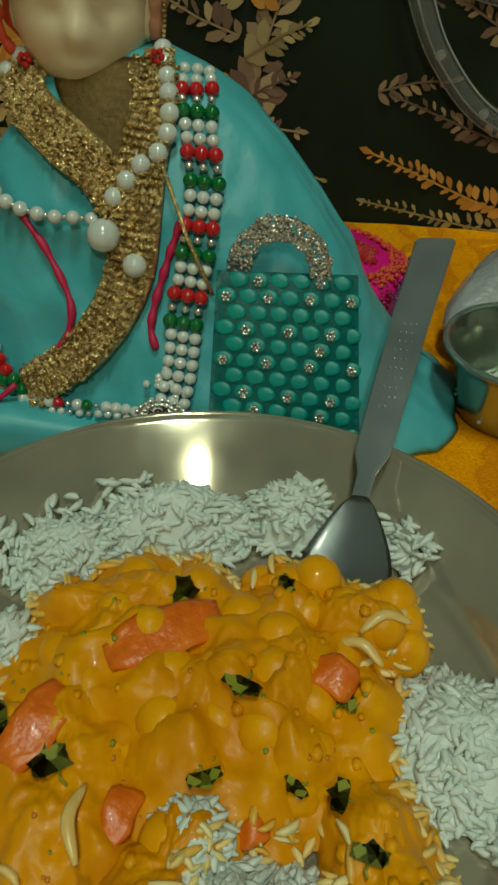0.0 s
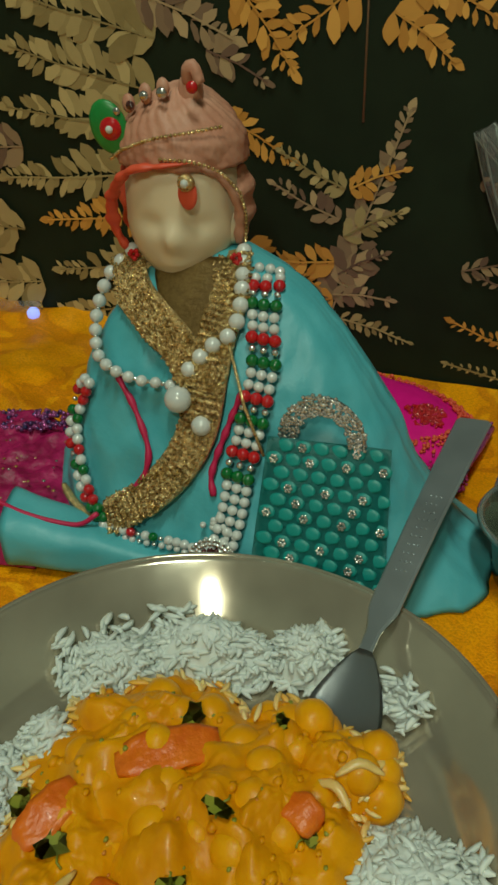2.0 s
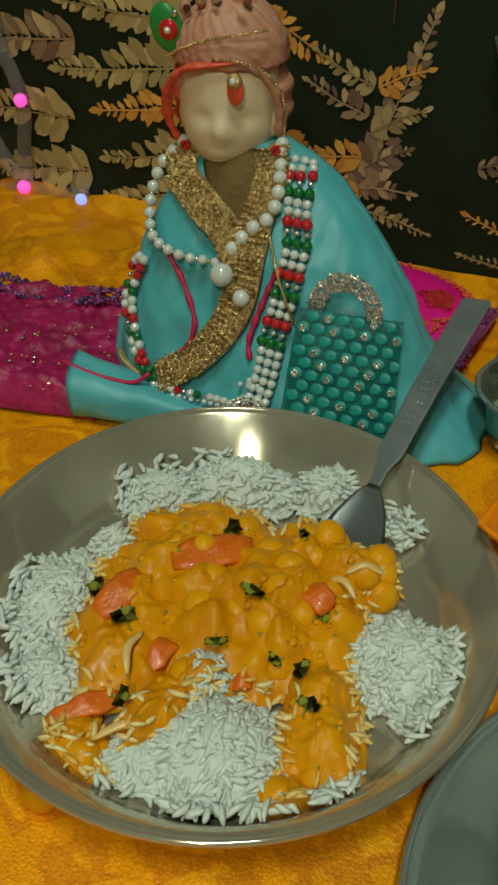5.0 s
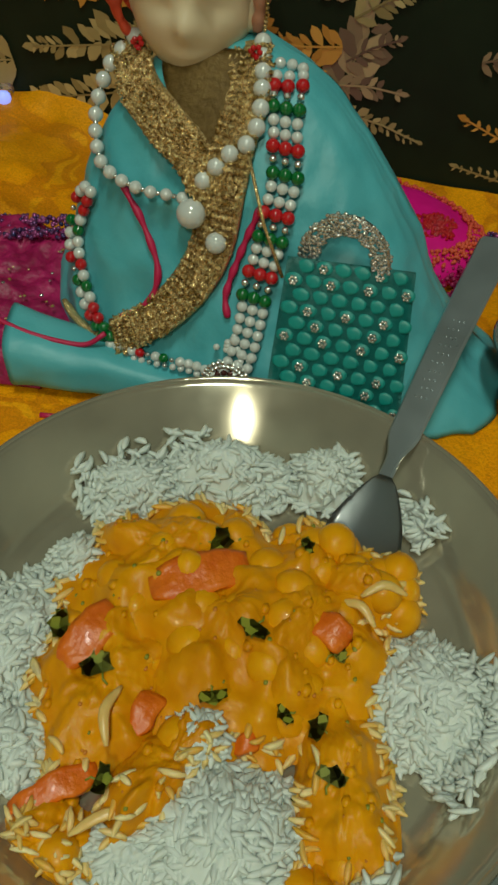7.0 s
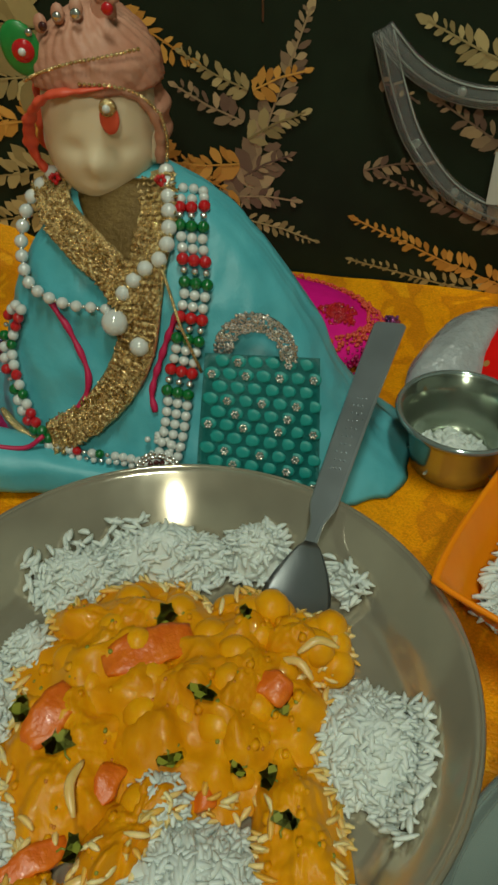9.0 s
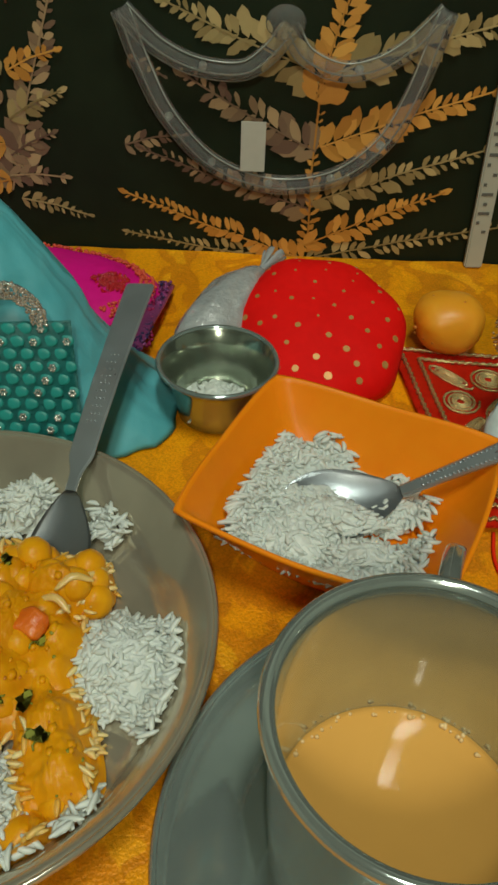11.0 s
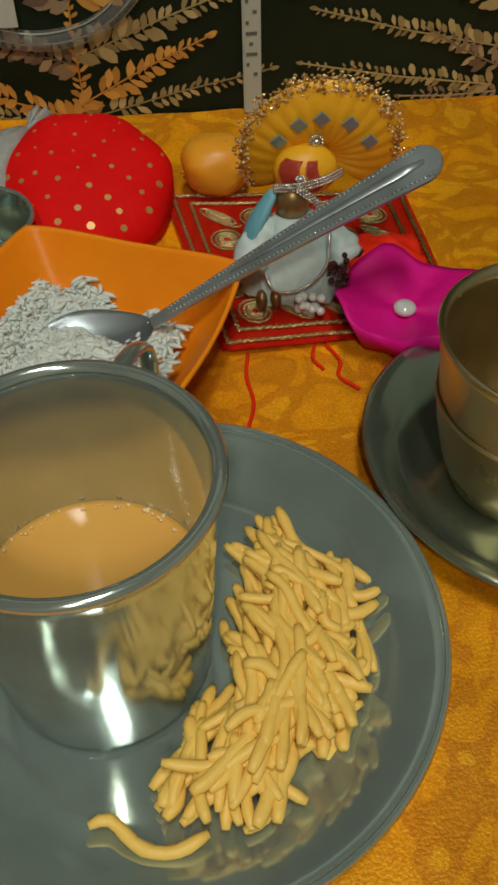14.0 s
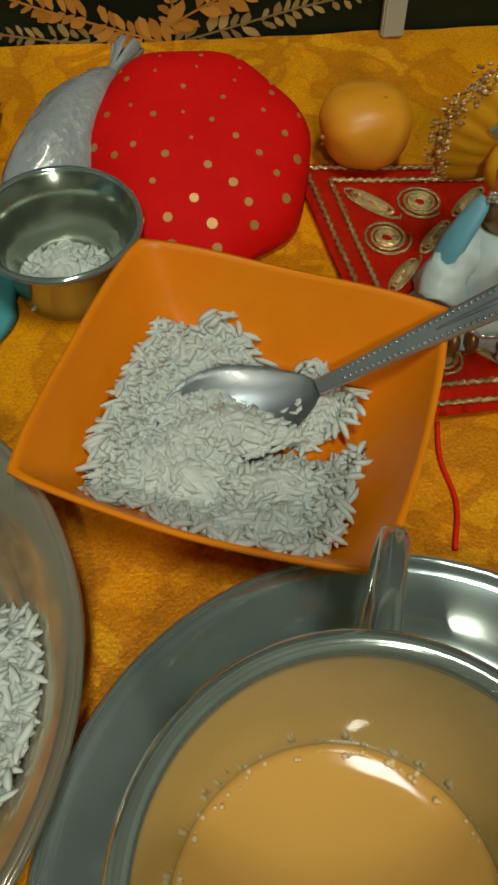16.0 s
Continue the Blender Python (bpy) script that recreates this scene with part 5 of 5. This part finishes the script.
for i, (ring_u, count) in enumerate(((0.14, 3), (0.36, 6), (0.58, 10), (0.76, 13), (0.90, 15))):
    for k in range(count):
        w = 2 * math.pi * (k + 0.5 * (i % 2)) / count + 0.2
        p = cap_point(ring_u, w)
        n = (cap_point(ring_u + 0.02, w) - p).cross(cap_point(ring_u, w + 0.02) - p).normalized()
        part("printed_dot", disc(p + n * 0.05, 0.7 + 1.35 * (0.5 - 0.5 * math.sin(w)) * ring_u + rng.uniform(-0.25, 0.3), 12, n), M_DOT, cap, "", False)

pouch = thing("tied_plastic_bag", "tied clear plastic bag, crumpled and shiny", "plastic bag")
bm = bmesh.new()
bmesh.ops.create_uvsphere(bm, u_segments=48, v_segments=32, radius=1)
for v in bm.verts:
    t = v.co.z
    crease = 1 + 0.015 * math.sin(9 * math.atan2(v.co.y, v.co.x) + 3 * t) + 0.14 * noise.noise(v.co * 1.6) + 0.05 * noise.noise(v.co * 6)
    w = 15 * (1 - 0.28 * max(0, t))
    v.co = Vector((v.co.x * w * crease, v.co.y * 11 * crease, t * 33))
part("pouch", bm, M_BAG, pouch)
bm = bmesh.new()
for k in range(5):
    a = k * 1.25
    tube(bm, curve_points([(0, 0, 28), (1.5 * math.cos(a), 1.5 * math.sin(a), 35), (5 * math.cos(a), 4 * math.sin(a), 44 + k)], 8), [3.4, 3, 1.7, 1.3, 1.6, 2.0, 2.4, 2.0], 8, 0.4)
part("tied_end", bm, M_BAG, pouch)
pouch.matrix_world = Matrix.Translation(Vector((43, 97, 15)) * MM) @ Vector((32, 52, 12)).to_track_quat("Z", "Y").to_matrix().to_4x4()

mat = thing("prayer_mat", "red mat with gold scroll embroidery and thread fringe", "mat")
MC = [Vector((120, 94)), Vector((232, 84)), Vector((232, -16)), Vector((136, -18))]


def mat_point(u, w, z=0.0):
    p = MC[3].lerp(MC[2], u).lerp(MC[0].lerp(MC[1], u), w)
    return Vector((p.x, p.y, 1.5 + z + 0.5 * noise.noise((p.x * 0.05, p.y * 0.05, 1))))


bm = bmesh.new()
grid = [[bm.verts.new(mat_point(u / 30, w / 30)) for u in range(31)] for w in range(31)]
for a, b in zip(grid, grid[1:]):
    for k in range(30):
        bm.faces.new((a[k], a[k + 1], b[k + 1], b[k]))
bmesh.ops.solidify(bm, geom=bm.faces[:], thickness=1.2)
part("cloth", bm, M_MATRED, mat)
for d in (0.03, 0.09):
    bm = bmesh.new()
    loop = [(d, d), (1 - d, d), (1 - d, 1 - d), (d, 1 - d), (d, d)]
    for (a, b), (c, e) in zip(loop, loop[1:]):
        n = 60
        tube(bm, [mat_point(a + (c - a) * k / n, b + (e - b) * k / n, 0.7 + 0.4 * (k % 2)) + Vector((0.6 * (k % 2), 0.6 * (k % 2), 0)) for k in range(n + 1)], 0.9, 6)
    part("gold_border", bm, M_GOLD, mat, "gold cord border")
for iu in range(5):
    for iw in range(5):
        cu, cw = 0.19 + 0.155 * iu, 0.19 + 0.155 * iw
        bm = bmesh.new()
        for s in (0.078, 0.055, 0.03):
            tube(bm, [mat_point(cu + s * (1 - 0.02 * k) * math.cos(k * 0.5 + iu), cw + s * (1 - 0.02 * k) * math.sin(k * 0.5 + iw), 0.6) for k in range(26)], 0.65, 5)
        part("gold_scroll", bm, M_GOLD, mat, "gold scroll")
for line in (((146, -18), (144, -30), (145, -44), (141, -58)), ((176, -16), (180, -26), (178, -34), (184, -42)), ((172, -16), (170, -24), (173, -30))):
    bm = bmesh.new()
    tube(bm, curve_points([(x, y, 1.0 + cloth_height(x, y)) for x, y in line], 20), 0.7, 6)
    part("loose_thread", bm, M_MATRED, mat, "loose red thread")

fruit = thing("apricot_fruit", "small ripe orange fruit with brown flecks", "fruit", 145, 96, 2)
bm = bmesh.new()
ball(bm, (0, 0, 12.5), 15.5, 4, (1.05, 0.95, 0.82))
for v in bm.verts:
    d = v.co - Vector((0, 0, 12.5))
    k = (abs(d.x / 16) ** 3.2 + abs(d.y / 15) ** 3.2 + abs(d.z / 13) ** 3.2) ** (-1 / 3.2)
    v.co = Vector((0, 0, 12.5)) + d * (0.5 + 0.5 * k) * (1 + 0.05 * noise.noise(d * 0.12))
    v.co.x *= 0.84 + 0.16 * min(1.0, v.co.z / 16)
part("peel", bm, M_APRICOT, fruit)
for _ in range(12):
    bm = bmesh.new()
    d = Vector((rng.gauss(0, 1), rng.gauss(-0.7, 0.8), rng.gauss(0.4, 0.7))).normalized()
    ball(bm, (d.x * 16.2, d.y * 15.0, 12.5 + d.z * 13.0), rng.uniform(0.7, 1.4), 1)
    part("fleck", bm, M_BROWNSPOT, fruit)

# the small idol on the mat
bm = bmesh.new()
ball(bm, (168, 24, 37.5), 6.8, 3, (1, 0.95, 1.15))
ball(bm, (168, 24, 19), 12, 3, (1, 0.8, 1.3))
for x in (154, 159.5):
    ball(bm, (x, 4, 7), 3.0, 2, (0.8, 1.2, 1.5))
tagged(part("small_idol", bm, M_IDOL), "small brass idol in a pale blue dress on the red mat", "idol")
dress = thing("idol_dress", "pale blue doll-sized dress with a sky-blue cape", "dress")
bm = bmesh.new()
prof = [(0, 30), (9, 29.5), (12, 26), (16, 19), (20, 10), (23, 4.5), (22, 3.4), (0, 3.2)]
lathe(prof, 48, (169, 21), bm)
for v in bm.verts:
    a = math.atan2(v.co.y - 21, v.co.x - 169)
    k = 1 + 0.09 * math.sin(11 * a) * (30 - v.co.z) / 27
    v.co.x, v.co.y, v.co.z = 169 + (v.co.x - 169) * k, 21 + (v.co.y - 21) * k * 0.85, v.co.z * 1.1
for v in bm.verts:
    v.co += Vector((noise.noise(v.co * 0.16), noise.noise(v.co * 0.16 + Vector((4, 0, 0))), 0.4 * noise.noise(v.co * 0.2))) * 2.2
part("skirt", bm, M_BLUE, dress)
for s in (-1, 1):
    bm = bmesh.new()
    tube(bm, curve_points([(169 + s * 8, 23, 30), (169 + s * 15, 19, 25), (169 + s * 20, 12, 17)], 14), [5 + 0.2 * k for k in range(14)], 14, 0.8)
    for v in bm.verts:
        v.co += Vector((noise.noise(v.co * 0.22), noise.noise(v.co * 0.22 + Vector((3, 0, 0))), noise.noise(v.co * 0.22 + Vector((0, 3, 0))))) * 2.4
    part("sleeve", bm, M_BLUE, dress)
bm = bmesh.new()
tube(bm, curve_points([(150, 18, 18), (153, 20, 30), (161, 25, 42)], 12), [2.6, 3.6, 4.2, 4.4, 4.3, 4.2, 4, 3.8, 3.6, 3.2, 2.8, 1.6], 12, 0.55)
part("cape", bm, M_SKY, dress, "sky-blue cape edge")
necklace = thing("silver_necklace", "silver chain necklace with a bead cluster", "necklace")
bm = bmesh.new()
for p in curve_points([(155, 12, 18), (158, 3, 13), (165, 1, 12), (173, 2, 15), (179, 5, 21), (181, 13, 29)], 56):
    ball(bm, p, 0.95, 1)
part("chain", bm, M_SILVER, necklace)
for k in range(16):
    bead(necklace, "w", (172 + rng.uniform(-5, 5), -3 + rng.uniform(-2, 2), 8 + rng.uniform(-4, 5)), 1.8)
bm = bmesh.new()
ball(bm, (0, 0, 0), 1.2, 2)
DARK = mesh_of("dark_bead", bm, M_DARKGEM)
for k in range(30):
    piece("dark_bead", DARK, necklace, at_mm(184 + rng.uniform(-4, 4), 5 + rng.uniform(-3, 3), 18 + rng.uniform(-5, 5), 0, 0, 0, rng.uniform(0.7, 1.2)), "dark stone bead")

fan = thing("fan_turban", "yellow pleated fan turban edged with gold sequins", "turban")
bm = bmesh.new()
rows, cols = 14, 72
grid = []
for i in range(rows + 1):
    r = 30 * i / rows
    ring = []
    for k in range(cols + 1):
        a = radians(-35 + 250 * k / cols)
        pleat = 0.35 * math.sin(k * 1.6) * i / rows
        ring.append(bm.verts.new((r * math.cos(a), -5 * math.sin(math.pi * i / rows) + pleat, r * math.sin(a))))
    grid.append(ring)
for a, b in zip(grid, grid[1:]):
    for k in range(cols):
        if len({a[k], a[k + 1], b[k + 1], b[k]}) == 4:
            bm.faces.new((a[k], a[k + 1], b[k + 1], b[k]))
bmesh.ops.remove_doubles(bm, verts=bm.verts[:], dist=0.001)
bmesh.ops.solidify(bm, geom=bm.faces[:], thickness=2.0)
part("pleated_fan", bm, M_YELLOW, fan)
bm = bmesh.new()
for _ in range(1500):
    a, r = radians(rng.uniform(-32, 214)), rng.gauss(29.0, 2.0)
    ball(bm, (r * math.cos(a), rng.uniform(-4, 2), r * math.sin(a)), rng.uniform(0.5, 1.2), 1, (1, 0.35, 0.8), Matrix.Rotation(rng.uniform(-0.8, 0.8), 4, "XYZ"[rng.randrange(3)]))
part("sequin_edge", bm, M_SEQUIN, fan, "gold sequin edge")
for k, a in enumerate((150, 120, 95, 62, 28)):
    bm = disc((19.5 * math.cos(radians(a)), -8.2, 19.5 * math.sin(radians(a))), 3.4, 4, (0, -1, 0), 0.8)
    part("mirror_patch", bm, M_MIRROR, fan, "diamond mirror patch", False)
bm = bmesh.new()
for k in range(14):
    ball(bm, (-3 + 2.4 * math.cos(k * 0.45), -9, 10 + 2.9 * math.sin(k * 0.45)), 0.8, 1)
ball(bm, (-3, -9, 10), 1.7, 2)
part("centre_stone", bm, M_SILVER, fan, "silver stone cluster")
fan.matrix_world = at_mm(181, 42, 49, 12, 0, -4)
small_turban = thing("small_turban", "small yellow and red wrapped turban below the fan", "turban", 174, 31, 40)
bm = lathe([(0, 0), (10.5, 0), (12.5, 4), (13, 9), (11.8, 14), (8.5, 18), (4, 20), (0, 20.4)], 40)
for v in bm.verts:
    v.co.y *= 0.8
    v.co += Vector((0.5 * math.sin(v.co.z * 1.3), 0, 0))
part("wrap", bm, M_YELLOW, small_turban)
for a0, a1, m in ((-152, -104, M_HAIR), (-94, -70, M_HAIR)):
    bm = bmesh.new()
    grid = []
    for w in range(7):
        z = 0.6 + 16.5 * w / 6
        r = float(np.interp(z, (0, 4, 9, 14, 18), (10.5, 12.5, 13.0, 11.8, 8.5))) + 0.6
        grid.append([bm.verts.new((r * math.cos(radians(a0 + (a1 - a0) * u / 6 + 6 * math.sin(w))), 0.8 * r * math.sin(radians(a0 + (a1 - a0) * u / 6 + 6 * math.sin(w))), z)) for u in range(7)])
    for a, b in zip(grid, grid[1:]):
        for k in range(6):
            bm.faces.new((a[k], a[k + 1], b[k + 1], b[k]))
    bmesh.ops.solidify(bm, geom=bm.faces[:], thickness=0.5)
    part("red_fold", bm, m, small_turban, "red fold")
bm = bmesh.new()
for k in range(10):
    ball(bm, (-4 + 1.6 * math.cos(k * 0.63), -10.6, 10 + 1.6 * math.sin(k * 0.63)), 0.6, 1)
ball(bm, (-4, -10.8, 10), 1.1, 2)
part("stone", bm, M_SILVER, small_turban, "silver stone")
band = bmesh.new()
for ctrl, n in ((((161, 23, 43.5), (168, 19.5, 45.5), (178, 19.5, 47.5), (186, 24, 48)), 26), (((169, 19, 45), (175, 17.5, 41), (180, 17, 36)), 12)):
    for p in curve_points(ctrl, n):
        for o in (-1, 0.4, 1.6):
            ball(band, p + Vector((0, 0, o)), 0.75, 1)
small_turban.scale = (0.95, 0.85, 0.78)
tagged(part("silver_headband", band, M_SILVER), "silver bead headband on the small idol", "headband")

flower = thing("magenta_rosette", "magenta satin rosette with a pearl button", "rosette", 208, -12, 1)
bm = bmesh.new()
rings = []
for i in range(13):
    u = i / 12
    ring = []
    for k in range(60):
        a = 2 * math.pi * k / 60
        r = 27.5 * u * (1 + 0.07 * math.sin(4 * a + 0.6) + 0.04 * math.sin(9 * a))
        ring.append(bm.verts.new((r * math.cos(a), r * math.sin(a), 11 + 5 * u ** 2 + 3.2 * u * math.sin(4 * a + 1) - 2 * (1 - u))))
        if i == 0:
            break
    rings.append(ring)
for k in range(60):
    bm.faces.new((rings[0][0], rings[1][k], rings[1][(k + 1) % 60]))
for a, b in zip(rings[1:], rings[2:]):
    for k in range(60):
        bm.faces.new((a[k], b[k], b[(k + 1) % 60], a[(k + 1) % 60]))
low = [bm.verts.new((v.co.x * 0.7, v.co.y * 0.7, 0.4)) for v in rings[-1]]
for k in range(60):
    bm.faces.new((rings[-1][k], low[k], low[(k + 1) % 60], rings[-1][(k + 1) % 60]))
bm.faces.new(low)
part("satin", bm, M_MAGENTA, flower)
bm = bmesh.new()
ball(bm, (-2, -2, 11.5), 4.4, 3, (1, 1, 0.6))
part("pearl_button", bm, M_PEARL, flower, "white pearl button")
bm = bmesh.new()
bmesh.ops.create_grid(bm, x_segments=24, y_segments=18, size=1)
for v in bm.verts:
    x, y = 208 + 17 * v.co.x, 28 + 15 * v.co.y
    v.co = Vector((x, y, 6 + 3 * noise.noise((x * 0.15, y * 0.15, 3)) + 7 * (1 - v.co.x ** 2) * (1 - v.co.y ** 2)))
bmesh.ops.solidify(bm, geom=bm.faces[:], thickness=0.5)
tagged(part("red_net_ruffle", bm, M_MATRED), "crumpled red net ruffle behind the magenta rosette", "ruffle")

# ---------------------------------------------------------------- clear tube lights and rod on the backdrop
crescent = thing("crescent_light", "clear plastic crescent tube decoration with unlit bulbs", "decoration")
for ctrl in (((-5, 121), (3, 98), (14, 76), (34, 55), (62, 45), (92, 49), (114, 66), (126, 90), (135, 125)), ((-5, 121), (10, 107), (28, 99), (48, 98), (60, 106), (68, 116)), ((68, 116), (76, 105), (92, 99), (108, 102), (122, 111), (135, 125))):
    bm = bmesh.new()
    tube(bm, curve_points([(x, 166, z) for x, z in ctrl], 60), 4.6, 14)
    part("tube", bm, M_TUBE, crescent)
    run = curve_points([(x, 166, z) for x, z in ctrl], 60)
    # Ridges in pale paint stand in for highlights along the clear tube's edges.
    for side in (-4.3, -1.2, 4.3):
        bm = bmesh.new()
        ridge = []
        for k, p in enumerate(run):
            d = (run[min(k + 1, 59)] - run[max(k - 1, 0)]).normalized()
            ridge.append(p + Vector((-d.z, -0.3, d.x)) * side + Vector((0, -2.0, 0)))
        tube(bm, ridge, 0.42, 6)
        part("ridge", bm, M_RIDGE, crescent, "ridge painted pale as the tube's edge highlight")
for x, z in ((14, 76), (34, 55), (62, 45), (92, 49), (114, 66), (30, 99), (100, 100)):
    bm = bmesh.new()
    ball(bm, (x, 166, z), 2.0, 2)
    part("bulb", bm, M_LED_OFF, crescent, "unlit bulb")
bm = bmesh.new()
ball(bm, (66, 163, 119), 8, 3, (1.1, 0.6, 0.9))
part("hub", bm, M_TUBE, crescent)
bm = slab(bmesh.new(), 48, 59.5, 160.2, 160.8, 53.5, 77)
part("paper_label", bm, M_LABEL, crescent, "blank white paper label", False)

star = thing("star_light", "clear plastic star tube light with pink and blue bulbs", "light")
for ctrl in (((-300, 12), (-284, 12), (-269, 15), (-248, 14), (-228, 16)), ((-269, 15), (-266, 40), (-262, 66), (-272, 98)), ((-272, 98), (-282, 74), (-291, 50), (-300, 30)), ((-291, 50), (-280, 30), (-269, 15)), ((-272, 98), (-272, 150), (-272, 230))):
    bm = bmesh.new()
    tube(bm, curve_points([(x, 166, z) for x, z in ctrl], 24), 4.0, 12)
    part("tube", bm, M_TUBE, star)
for x, z, m, r in ((-291, 50, M_LED_PINK, 4.2), (-269, 16, M_LED_PINK, 4.2), (-261, 67, M_LED_PINK, 3.8), (-230, 14, M_LED_BLUE, 3.6), (-301, 10, M_LED_RED, 4), (-296, 22, M_LED_RED, 3)):
    bm = bmesh.new()
    ball(bm, (x, 163, z), r, 2)
    part("bulb", bm, m, star, "lit bulb")

rod = thing("measuring_rod", "white plastic rod with faint print, leaning on the backdrop", "rod")
bm = slab(bmesh.new(), -4.6, 4.6, -2, 2, 0, 330)
bmesh.ops.bevel(bm, geom=bm.edges[:], offset=0.8, segments=2, affect="EDGES")
part("stick", bm, M_ROD, rod, "", False)
bm = bmesh.new()
for k in range(26):
    slab(bm, -3.0 if k % 3 else 0.5, -1.4 if k % 2 else 2.6, -2.25, -1.9, 20 + 5 * k, 21.6 + 5 * k)
part("printed_bars", bm, M_PRINT, rod, "faint grey printed bars", False)
rod.matrix_world = at_mm(171, 168, 3, 0, -1.5, 0)
